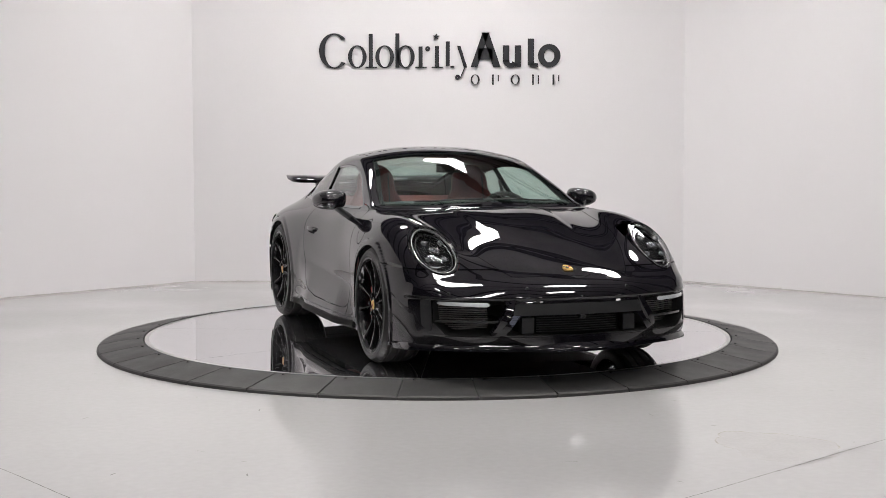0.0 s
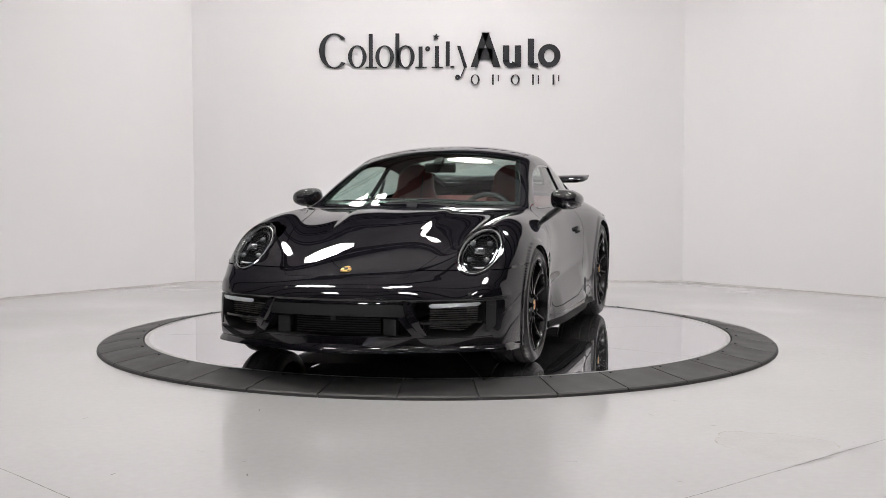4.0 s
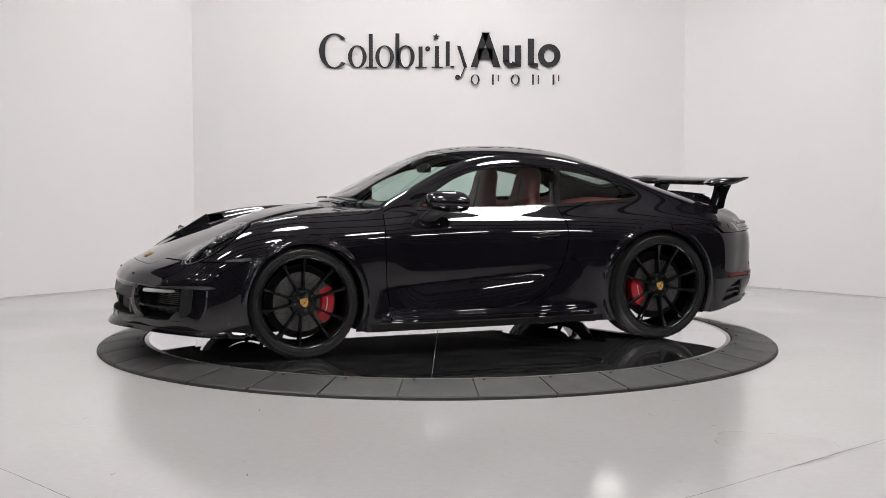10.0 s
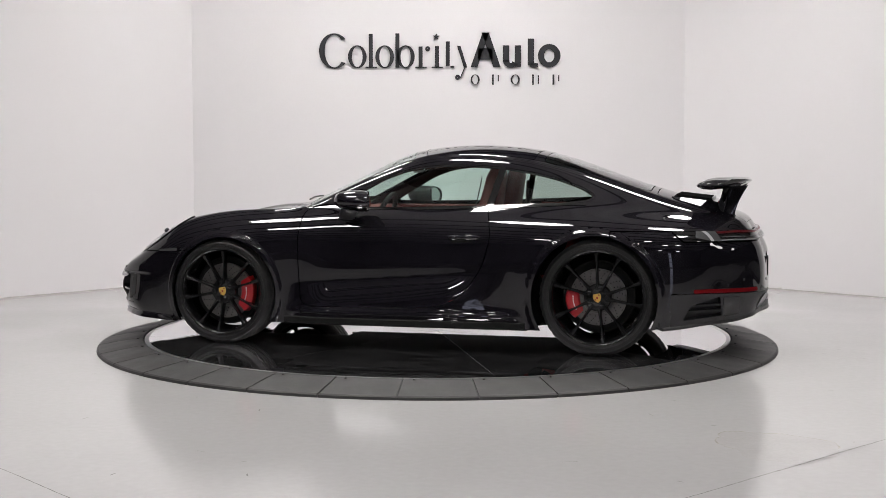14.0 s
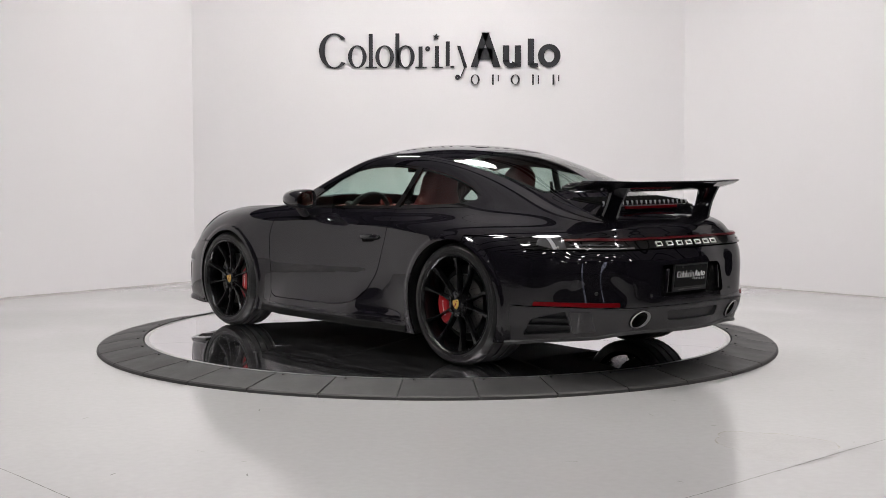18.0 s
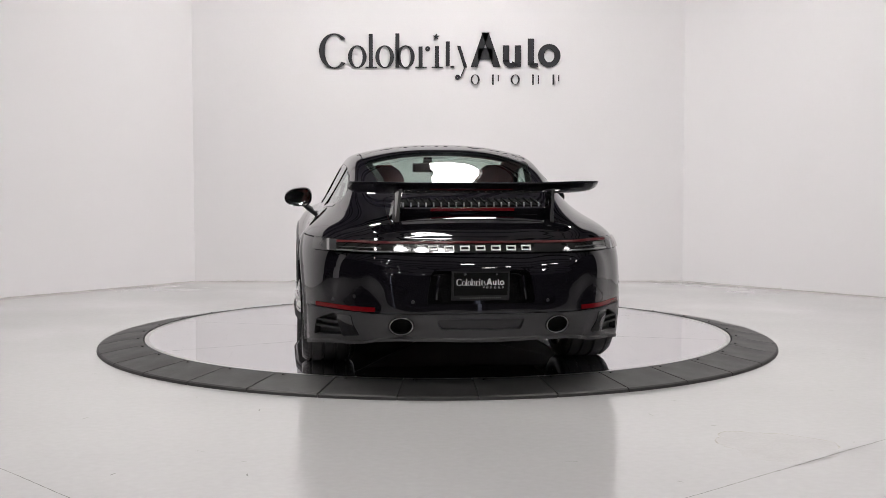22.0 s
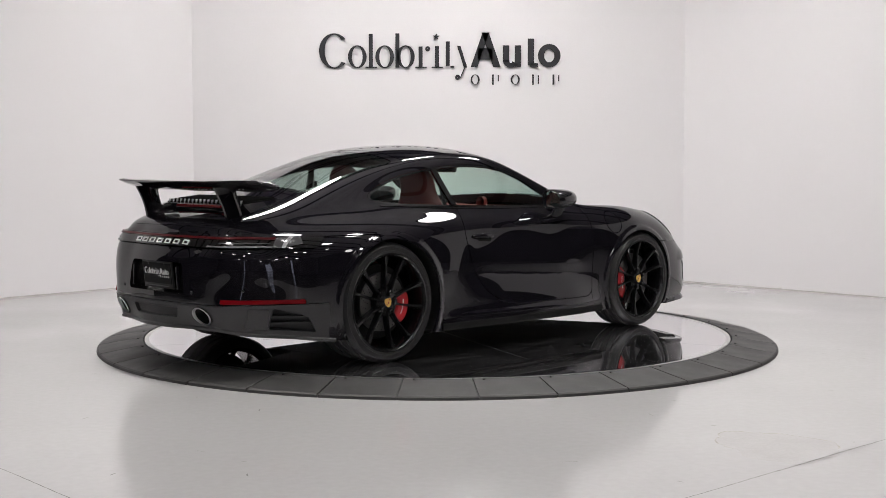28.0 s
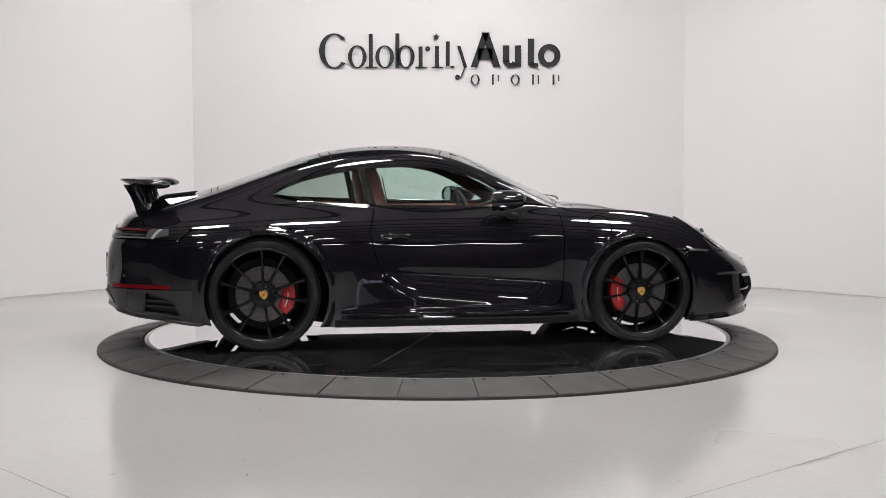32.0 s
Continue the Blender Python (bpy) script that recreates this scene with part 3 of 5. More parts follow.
    # bumpers and wings
    x, y, z = rest[0][:, 0], rest[0][:, 1], rest[0][:, 2]
    f = np.minimum(0.595 - z + np.clip(1.75 - x, 0, 1) * 0.05, x - 1.3)
    f = np.where(rest[0][:, 6] < 4.35, np.maximum(f, (4.36 - rest[0][:, 6]) * 0.1), f)
    bump, rest = split(rest, f)
    front_face(bump, car)
    x, y, z = rest[0][:, 0], rest[0][:, 1], rest[0][:, 2]
    bump, rest = split(rest, np.minimum(0.765 + np.clip(x + 2.0, -.1, 1) * 0.0 - z, -1.3 - x))
    rear_face(bump, car)
    fend, rest = split(rest, rest[0][:, 0] - 0.68)
    panel("front_fender", fend, PAINT, car, "glossy black front wing", sides=(1,))
    flap, right = split(fend, 0.075 - np.hypot((fend[0][:, 0] - 0.945) / 1.05, fend[0][:, 2] - 0.762), 0.0028)
    other = panel("front_fender", right, PAINT, car, "glossy black front wing with round filler flap", sides=(-1,))[0]
    panel("filler_flap", flap, PAINT, other, sides=(-1,))
    panel("rear_quarter", rest, PAINT, car, "glossy black rear wing and roof rail", sides=(1, -1))
    inner = patch(lambda x, y, z, s, v: np.minimum(np.where(v < 3.0, 1.0, -1.0), np.minimum(
        np.where((s > 10) & (s < 19), 1.0, -1.0), -inside_poly(x, z, day) + 0.004)) * 0.1)
    inner = clip(inner, -np.maximum(inside_poly(inner[0][:, 6] * 0.25, inner[0][:, 7] * 0.31, [(2.585, -1), (3.235, -1), (3.235, 0.54), (2.54, 0.58)]),
                                    inside_poly(inner[0][:, 6] * 0.28, inner[0][:, 7] * 0.31, [(4.42, -1), (5.05, -1), (5.05, 0.42), (4.42, 0.54)])))
    panel("pillar_lining", inner, DARK_LEATHER, car, "dark pillar and roof lining", sides=(1, -1), lift=-0.025, depth=0)
    # small skin parts
    mark = clip_all((BODY, BODY_TRIS), lambda m: m[:, 7] - 3, lambda m: m[:, 0] - 1.545, lambda m: 1.69 - m[:, 0], lambda m: m[:, 2] - 0.600 + (m[:, 0] - 1.6) * 0.06, lambda m: 0.616 - (m[:, 0] - 1.6) * 0.10 - m[:, 2])
    panel("side_marker", mark, material("marker_lens", (0.06, 0.06, 0.062), 0.2, coat=0.5), car, "clear side marker light", sides=(1, -1), depth=0.006, lift=0.003)
    bx = 2.012
    bz = float(np.interp(-bx, -surf[4 * STEP_S:7 * STEP_S, 0, 0], surf[4 * STEP_S:7 * STEP_S, 0, 2]))
    seat = Matrix.Translation((bx, 0, bz + 0.002)) @ pose(0, 0, 0, 0, 22, 0) @ pose(0, 0, 0, 0, 0, -90)
    bm = bmesh.new()
    prism(bm, rounded([(0.026, .032), (0.031, .004), (0.020, -.022), (0, -.036), (-0.020, -.022), (-0.031, .004), (-0.026, .032)], 0.007), 0.004, seat)
    ob = part("crest_badge", bm, GOLD, hood, "gold shield badge")
    bm = bmesh.new()
    prism(bm, [(-.010, .013), (.010, .013), (.010, -.005), (0, -.014), (-.010, -.005)], 0.0055, seat)
    part("badge_centre", bm, DARK_LEATHER, ob)
    for a, b in ((-.019, .021), (.019, .021), (-.016, -.010), (.016, -.010)):
        bm = bmesh.new()
        prism(bm, [(a - .006, b - .006), (a + .006, b - .006), (a + .006, b + .006), (a - .006, b + .006)], 0.005, seat)
        part("badge_stripe", bm, ENAMEL_RED if a * b > 0 else DARK_LEATHER, ob)
    underside(car)
    interior(car)
    mirrors(car, doors)
    tail_wing(car)
    deck(car, lid)
    return car


def headlights(rest, car):
    hy, hz = BODY[:, 1] - 0.685, BODY[:, 2] - 0.695
    q = np.where(BODY[:, 0] > 1.4, 1 - np.hypot(hy / 0.121, hz / 0.128), -1.0) * 0.12
    pane = clip((BODY, BODY_TRIS), q)
    # the cover is one smooth dome, proud of the hollow beside the lid
    v = pane[0].copy()
    table = lambda y, z: np.stack([np.ones_like(y), y, z, y * y, z * z, y * z], 1)
    good = v[:, 4] > -0.12
    dome = np.linalg.lstsq(table(v[good, 1] - 0.685, v[good, 2] - 0.695), v[good, 0], rcond=None)[0]
    yy, zz = v[:, 1] - 0.685, v[:, 2] - 0.695
    v[:, 0] = table(yy, zz) @ dome + 0.004
    face = np.stack([np.ones_like(yy), -(dome[1] + 2 * dome[3] * yy + dome[5] * zz), -(dome[2] + 2 * dome[4] * zz + dome[5] * yy)], 1)
    v[:, 3:6] = face / np.linalg.norm(face, axis=1, keepdims=True)
    pane = (v, pane[1])
    centre = Vector((float(dome[0]), 0.685, 0.695))
    collar = clip(pane, 0.0065 - q_at(pane))
    covers = panel("headlight", pane, LAMP_GLASS, car, "clear oval headlight", sides=(1, -1), depth=0.004, lift=0.002)
    BOWL = material("lamp_bowl", (0.006, 0.006, 0.007), 0.6, spec=0.05)
    BRIGHT = material("bright_trim", (0.80, 0.80, 0.81), 0.22, metal=0.85)
    LENS = material("led_lens", (0.10, 0.105, 0.115), 0.12, metal=0.3, coat=0.8)
    axis_n = Vector((0.766, 0.10, 0.643)).normalized()
    axis_y = Vector((0, 1, 0))
    axis_a = axis_n.cross(axis_y).normalized()
    if axis_a.z < 0:
        axis_a = -axis_a
    for cover, side in zip(covers, (1, -1)):
        panel("lamp_bowl", pane, BOWL, cover, sides=(side,), depth=-0.055, lift=-0.055)
        hoop = clip_all(pane, lambda m: q_at((m,)) - 0.001, lambda m: 0.012 - q_at((m,)))
        panel("black_ring", hoop, GLOSS_BLACK, cover, sides=(side,), depth=0.012, lift=-0.004)
        panel("lamp_collar", collar, PAINT, cover, "glossy black collar", sides=(side,), depth=0.045, lift=0.003)
        hoop = clip_all(pane, lambda m: q_at((m,)) - 0.013, lambda m: 0.0165 - q_at((m,)))
        panel("chrome_ring", hoop, BRIGHT, cover, "thin bright ring", sides=(side,), depth=0.012, lift=-0.006)
        hoop = clip_all(pane, lambda m: q_at((m,)) - 0.027, lambda m: 0.033 - q_at((m,)))
        panel("inner_ring", hoop, DARK_CHROME, cover, sides=(side,), depth=0.02, lift=-0.022)

        def place(a, b, d):
            p = centre + axis_y * a + axis_a * b + axis_n * d
            return Vector((p.x, p.y * side, p.z))

        turn = Matrix((Vector((axis_y.x, axis_y.y * 1, axis_y.z)), axis_a, axis_n)).transposed().to_4x4()
        flip = Matrix.Diagonal((1, side, 1, 1))
        for a, b in ((-0.048, 0.062), (0.048, 0.062), (-0.048, -0.05), (0.048, -0.05)):
            bm = bmesh.new()
            bmesh.ops.create_uvsphere(bm, u_segments=14, v_segments=8, radius=0.018)
            bmesh.ops.transform(bm, matrix=flip @ Matrix.Translation(centre + axis_y * a + axis_a * b + axis_n * -0.020) @ turn @ Matrix.Diagonal((1, 1, .6, 1)), verts=bm.verts)
            part("led_unit", bm, LENS, cover, "round light unit", smooth=60)
        bm = bmesh.new()
        box(bm, (0.062, 0.052, 0.03), flip @ Matrix.Translation(centre + axis_a * 0.005 + axis_n * -0.022) @ turn, 0.014, 3)
        part("projector", bm, DARK_CHROME, cover, "square main projector", smooth=50)
        for a in (-0.013, 0.013):
            bm = bmesh.new()
            bmesh.ops.create_uvsphere(bm, u_segments=12, v_segments=8, radius=0.011)
            bmesh.ops.transform(bm, matrix=flip @ Matrix.Translation(centre + axis_y * a + axis_a * 0.005 + axis_n * -0.008) @ turn @ Matrix.Diagonal((1, 1.2, .5, 1)), verts=bm.verts)
            part("projector_lens", bm, LENS, cover, smooth=60)
        bm = bmesh.new()
        tube(bm, [Vector((p.x, p.y * side, p.z)) for p in [centre + axis_y * a + axis_a * (-0.098 + 2.2 * a * a) + axis_n * -0.03 for a in np.linspace(-0.05, 0.05, 9)]], 0.004)
        part("light_guide", bm, SILVER, cover, smooth=60)


def q_at(m):
    hy, hz = m[0][:, 1] - 0.685, m[0][:, 2] - 0.695
    return (1 - np.hypot(hy / 0.121, hz / 0.128)) * 0.12


def studs(parent, places, front):
    """Flush round parking sensors."""
    for y, z in places:
        x = skin_x(y, z, front)
        dy = (skin_x(y + 0.03, z, front) - skin_x(y - 0.03, z, front)) / 0.06
        for side in (1, -1):
            bm = bmesh.new()
            lathe(bm, [(0.0, 0.003), (0.009, 0.003), (0.011, -0.004)], 16, "x")
            face = Vector((1, -dy * side, 0)) if front else Vector((-1, dy * side, 0))
            turn = math.degrees(math.atan2(face.y, face.x))
            bmesh.ops.transform(bm, matrix=pose(x, y * side, z, 0, 0, turn), verts=bm.verts)
            part("parking_sensor", bm, SATIN, parent, smooth=40)


def front_face(bump, car):
    y, z, x = bump[0][:, 1], bump[0][:, 2], bump[0][:, 0]
    side_pts = rounded([(.768, .438), (.410, .440), (.475, .250), (.705, .248), (.768, .32)], 0.02)
    mid_pts = rounded([(-.345, .360), (.345, .360), (.430, .255), (-.430, .255)], 0.02)
    hole, bump = split(bump, np.where(x > 1.8, inside_poly(y, z, side_pts), -1.0), 0.0005)
    mid, bump = split(bump, np.where(bump[0][:, 0] > 1.8, inside_poly(bump[0][:, 1], bump[0][:, 2], mid_pts), -1.0), 0.0005)
    # satin panel over the middle opening
    b = bump[0]
    satin, bump = split(bump, np.where(b[:, 0] > 1.9, inside_poly(b[:, 1], b[:, 2], rounded([(-.375, .425), (.375, .425), (.395, .362), (-.395, .362)], 0.015)), -1.0), 0.001)
    b = bump[0]
    under, bump = split(bump, np.where(b[:, 0] > 1.9, np.minimum(0.246 - b[:, 2], 0.80 - b[:, 1]), -1.0), 0.001)
    ob = panel("front_bumper", bump, PAINT, car, "glossy black front bumper", both=True)[0]
    panel("grille_surround", satin, SATIN, ob, "satin black surround", both=True)
    panel("lower_grille_trim", under, PAINT, ob, "glossy black lower trim", both=True)
    tray("side_intake", hole, LINER, ob, 0.15)
    side_frame = patch(lambda x, y, z, s, v: np.where(x > 1.7, inside_poly(y, z, rounded([(.772, .440), (.812, .436), (.812, .300), (.775, .262), (.772, .32)], 0.01)), -1.0))
    panel("intake_frame", side_frame, SATIN, ob, "satin black intake edge", sides=(1, -1), lift=0.003, depth=0.006)
    tray("centre_intake", mid, LINER, ob, 0.10, both=True)
    for side in (1, -1):
        for k in range(14):
            zz = 0.264 + k * 0.0118
            if abs(zz - 0.326) < 0.006:
                continue
            pts = [(skin_x(min(yy, 0.70), zz) - 0.115, yy * side, zz) for yy in np.linspace(0.480, 0.748, 5)]
            bm = bmesh.new()
            grid(bm, [[(px, py, pz - 0.0028), (px, py, pz + 0.0028), (px - 0.012, py, pz + 0.0028), (px - 0.012, py, pz - 0.0028)] for px, py, pz in pts], closed_v=True, cap=True)
            part("radiator_slat", bm, SLAT, ob)
        bm = bmesh.new()
        pts = [(skin_x(yy, .326) - 0.012, yy * side, .326 + (0.75 - yy) * 0.01) for yy in np.linspace(0.42, 0.762, 8)]
        grid(bm, [[(px, py, pz - 0.006), (px, py, pz + 0.006), (px - 0.06, py, pz + 0.004), (px - 0.06, py, pz - 0.004)] for px, py, pz in pts], closed_v=True, cap=True)
        part("intake_vane", bm, GLOSS_BLACK, ob)
        # slanting blade between the openings
        bm = bmesh.new()
        rows = []
        for t in np.linspace(0, 1, 9):
            yy, zz = 0.368 + 0.095 * t + 0.02 * t * t, 0.452 - 0.210 * t
            wdt = 0.016 + 0.014 * math.sin(math.pi * t)
            fx = skin_x(yy, zz) + 0.016 * math.sin(math.pi * min(1, t * 1.1))
            rows.append([(fx, (yy - wdt * .3) * side, zz), (fx - 0.012, (yy + wdt) * side, zz + 0.004), (fx - 0.06, (yy + wdt) * side, zz), (fx - 0.06, (yy - wdt) * side, zz), (fx - 0.014, (yy - wdt) * side, zz - 0.004)])
        grid(bm, rows, closed_v=True, cap=True)
        part("intake_blade", bm, PAINT, ob, "glossy slanting blade", smooth=40)
        drl = patch(lambda x, y, z, s, v: np.where(x > 1.8, inside_poly(y, z, rounded([(.497, .416), (.512, .406), (.735, .412), (.760, .426), (.740, .437), (.505, .432)], 0.006)), -1.0))
        lamp = panel("daytime_light", drl, LAMP_GLASS, ob, "clear daytime light bar", sides=(side,), depth=0.02, lift=0.006)[0]
        panel("light_bar", clip(drl, inside_poly(drl[0][:, 1], drl[0][:, 2], [(.503, .416), (.516, .409), (.735, .415), (.752, .426), (.738, .434), (.508, .429)])), BAR_WHITE, lamp, sides=(side,), depth=0.0, lift=0.003)
        bm = bmesh.new()
        box(bm, (0.05, 0.075, 0.094), Matrix.Translation((skin_x(.30, .30) - 0.045, .302 * side, .305)), 0.01)
        part("sensor_block", bm, SATIN, ob, smooth=40)
        bm = bmesh.new()
        box(bm, (0.012, 0.03, 0.03), Matrix.Translation((skin_x(.79, .40) - 0.002, .79 * side, .40)) @ pose(0, 0, 0, 0, 0, 52 * side), 0.003)
        part("parking_sensor", bm, SATIN, ob)
    for k in range(7):
        zz = 0.268 + k * 0.0125
        pts = [(skin_x(yy, zz) - 0.06, yy, zz) for yy in np.linspace(-0.24, 0.24, 7)]
        bm = bmesh.new()
        grid(bm, [[(px, py, pz - 0.0025), (px, py, pz + 0.0025), (px - 0.01, py, pz + 0.0025), (px - 0.01, py, pz - 0.0025)] for px, py, pz in pts], closed_v=True, cap=True)
        part("grille_bar", bm, SATIN, ob)
    bm = bmesh.new()
    box(bm, (0.03, 0.034, 0.02), Matrix.Translation((skin_x(0, .352) - 0.012, 0, .352)), 0.005)
    part("front_camera", bm, SATIN, ob)
    studs(ob, [(0.30, 0.500), (0.70, 0.475)], True)
    # splitter along the lower lip, round to the wheel opening
    lip = [Vector(p) for p in surf[0, :-1]] + [Vector(p) for p in surf[0:6 * STEP_S, -1] if p[0] > 1.57]
    lip = lip[::3]
    rows = []
    full = [Vector((p.x, -p.y, p.z)) for p in lip[:0:-1]] + lip
    for i, p in enumerate(full):
        d = (full[min(i + 1, len(full) - 1)] - full[max(i - 1, 0)])
        out = Vector((d.y, -d.x, 0)).normalized()
        if out.dot(Vector((p.x - 1.2, p.y, 0))) < 0:
            out = -out
        t = min(1.0, min(i, len(full) - 1 - i) / 16)
        w = 0.002 + 0.020 * t
        rows.append([p + Vector((0, 0, 0.035)) - out * 0.004, p + out * 0.012 + Vector((0, 0, 0.018)), p + out * w + Vector((0, 0, 0.004)), p + out * (w + 0.001) + Vector((0, 0, -0.012)),
                     p - out * 0.06 + Vector((0, 0, -0.02)), p - out * 0.06 + Vector((0, 0, 0.03))])
    bm = bmesh.new()
    grid(bm, rows, closed_v=True, cap=True)
    part("front_splitter", bm, PAINT, ob, "glossy black front splitter lip", smooth=35)


def rear_face(bump, car):
    b = bump[0]
    # plate recess
    hole, bump = split(bump, np.where(b[:, 0] < -1.9, inside_poly(b[:, 1], b[:, 2], rounded([(-.262, .612), (.262, .612), (.292, .438), (-.292, .438)], 0.03)), -1.0), 0.0005)
    # light band across the tail
    b = bump[0]
    band = np.minimum(np.minimum(b[:, 2] - (0.700 + np.clip(np.abs(b[:, 1]) - .55, 0, 1) * 0.0), 1.0), -1.66 - b[:, 0] - (0.765 - b[:, 2]) * 1.2)
    light, bump = split(bump, band, 0.001)
    # satin lower apron, with side vents
    b = bump[0]
    apron, bump = split(bump, np.minimum(0.385 + np.clip(np.abs(b[:, 1]) - .5, 0, .3) * 0.02 - b[:, 2], np.where(b[:, 0] < -1.66, 1, -1.0)))
    refl_f = np.minimum(np.minimum(bump[0][:, 2] - 0.394, 0.419 - bump[0][:, 2]), np.minimum(bump[0][:, 1] - 0.555, -1.80 - bump[0][:, 0]))
    refl, bump = split(bump, np.where(bump[0][:, 0] < -1.5, refl_f, -1.0), 0.001)
    ob = panel("rear_bumper", bump, PAINT, car, "glossy black rear bumper", both=True)[0]
    tray("plate_recess", hole, GLOSS_BLACK, ob, 0.062, both=True)
    panel("rear_reflector", refl, RED_GLASS, ob, "red rear reflector", sides=(1, -1), lift=0.004)
    a = apron[0]
    vent_pts = rounded([(-1.785, .318), (-1.955, .372), (-1.965, .250), (-1.735, .228)], 0.012)
    vent, apron = split(apron, np.where(a[:, 7] > 4.2, inside_poly(a[:, 0], a[:, 2], vent_pts), -1.0), 0.0005)
    a = apron[0]
    low, apron = split(apron, np.where(a[:, 0] < -1.9, inside_poly(a[:, 1], a[:, 2], rounded([(-.235, .356), (.235, .356), (.215, .300), (-.215, .300)], 0.012)), -1.0), 0.0005)
    a = apron[0]
    pipe_f = 1 - np.hypot((a[:, 1] - 0.420) / 0.068, (a[:, 2] - 0.318) / 0.055)
    pipe, apron = split(apron, np.where(a[:, 0] < -1.9, pipe_f * 0.05, -1.0), 0.0005)
    ap = panel("rear_apron", apron, APRON, car, "satin black rear apron", both=True)[0]
    tray("side_vent", vent, SATIN, ap, 0.035)
    tray("apron_recess", low, APRON, ap, 0.02, both=True)
    trim = patch(lambda x, y, z, s, v: np.where(v > 4.0, inside_poly(x, z, rounded([(-1.972, .366), (-2.075, .368), (-2.066, .258), (-1.972, .246)], 0.01)), -1.0))
    panel("vent_panel", trim, PAINT, ap, "glossy black panel beside the vent", sides=(1, -1), lift=0.004, depth=0.008)
    TIP = material("polished_tip", (0.70, 0.70, 0.71), 0.35, metal=0.6)
    for side in (1, -1):
        for zz in (0.318, 0.282):
            piece = clip_all(vent, lambda m: m[:, 2] - zz + 0.006, lambda m: zz + 0.006 - m[:, 2])
            panel("vent_slat", piece, SATIN, ap, sides=(side,), depth=0.03, lift=-0.004)
        # tail pipe
        px = skin_x(.42, .318, False)
        bm = bmesh.new()
        lean = (skin_x(.46, .318, False) - skin_x(.38, .318, False)) / 0.08
        rise = (skin_x(.42, .348, False) - skin_x(.42, .288, False)) / 0.06

        def oval(profile):
            return [[(px + h + lean * 0.064 * r * math.cos(a) + rise * 0.051 * r * math.sin(a), (0.42 + 0.064 * r * math.cos(a)) * side, 0.318 + 0.051 * r * math.sin(a)) for r, h in profile]
                    for a in np.linspace(0, 2 * math.pi, 41)[:-1]]

        grid(bm, oval([(1.05, 0.03), (1.05, -0.004), (1.02, -0.009), (0.99, -0.006), (0.98, 0.01)]), closed_u=True)
        pip = part("tail_pipe", bm, SATIN, car, "oval tail pipe with a thin polished rim", smooth=60)
        bm = bmesh.new()
        grid(bm, oval([(0.98, 0.004), (0.965, -0.010), (0.93, -0.014), (0.895, -0.008), (0.885, 0.012)]), closed_u=True)
        part("pipe_rim", bm, TIP, pip, "polished rim", smooth=60)
        bm = bmesh.new()
        ring = oval([(0.885, 0.006), (0.86, 0.075)])
        grid(bm, ring, closed_u=True)
        bm.faces.new([bm.verts.new(r[1]) for r in ring])
        part("pipe_core", bm, LINER, pip)
        bm = bmesh.new()
        box(bm, (0.02, 0.012, 0.13), Matrix.Translation((skin_x(.20, .52, False) + 0.008, .232 * side, .525)) @ pose(0, 0, 0, 6 * side, 0, 0), 0.005)
        part("recess_fin", bm, PAINT, ob, smooth=40)
    studs(ob, [(0.36, 0.450), (0.66, 0.470)], False)
    # plate in a dark frame with pale bars
    px = skin_x(0, .53, False)
    tilt = pose(px + 0.034, 0, 0.535, 0, -6, 0)
    bm = bmesh.new()
    box(bm, (0.012, 0.310, 0.166), tilt, 0.004)
    plate = part("licence_plate", bm, SATIN, car, "black dealer plate with white bars in a dark frame", smooth=40)
    bm = bmesh.new()
    box(bm, (0.004, 0.288, 0.122), tilt @ Matrix.Translation((-0.0075, 0, 0.006)), 0.001)
    part("plate_face", bm, material("plate_black", (0.004, 0.004, 0.004), 0.35, spec=0.1), plate)
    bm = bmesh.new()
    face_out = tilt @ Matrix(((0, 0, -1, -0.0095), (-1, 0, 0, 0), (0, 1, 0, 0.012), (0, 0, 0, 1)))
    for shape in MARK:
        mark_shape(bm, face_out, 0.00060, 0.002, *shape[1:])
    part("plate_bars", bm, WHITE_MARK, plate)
    bm = bmesh.new()
    for k in range(22):
        box(bm, (0.002, 0.005, 0.006), tilt @ Matrix.Translation((-0.007, 0.105 - k * 0.010, -0.069)))
    part("frame_bars", bm, material("grey_marking", (0.12, 0.12, 0.12), 0.5), plate)
    for yy in (-.085, .085):
        bm = bmesh.new()
        box(bm, (0.006, 0.014, 0.014), tilt @ Matrix.Translation((-0.008, yy, 0.060)), 0.003)
        part("plate_screw", bm, GLOSS_BLACK, plate)
    # light band: black glass, red line, clear lower guides, silver shapes of the script
    bar = panel("light_band", light, GLOSS_BLACK, car, "black glass light band across the tail", both=True, lift=0.012, depth=0.02)[0]
    red = clip_all(light, lambda m: m[:, 2] - 0.746, lambda m: 0.756 - m[:, 2], lambda m: 0.735 - m[:, 1])
    panel("red_line", red, DIM_RED, bar, "dark red light line", both=True, lift=0.018, depth=0.006)
    low = clip_all(light, lambda m: m[:, 2] - 0.704, lambda m: 0.711 - m[:, 2], lambda m: m[:, 1] - 0.45, lambda m: 0.776 - m[:, 1])
    panel("lamp_guide", low, material("dim_lens", (0.13, 0.13, 0.135), 0.3, coat=0.3), bar, "clear lower lamp guide", sides=(1, -1), lift=0.014, depth=0.004)
    end = clip_all(light, lambda m: m[:, 2] - 0.704 - np.clip(m[:, 0] + 1.90, 0, 1) * 0.20, lambda m: 0.758 - m[:, 2], lambda m: m[:, 1] - 0.738, lambda m: -1.80 - m[:, 0])
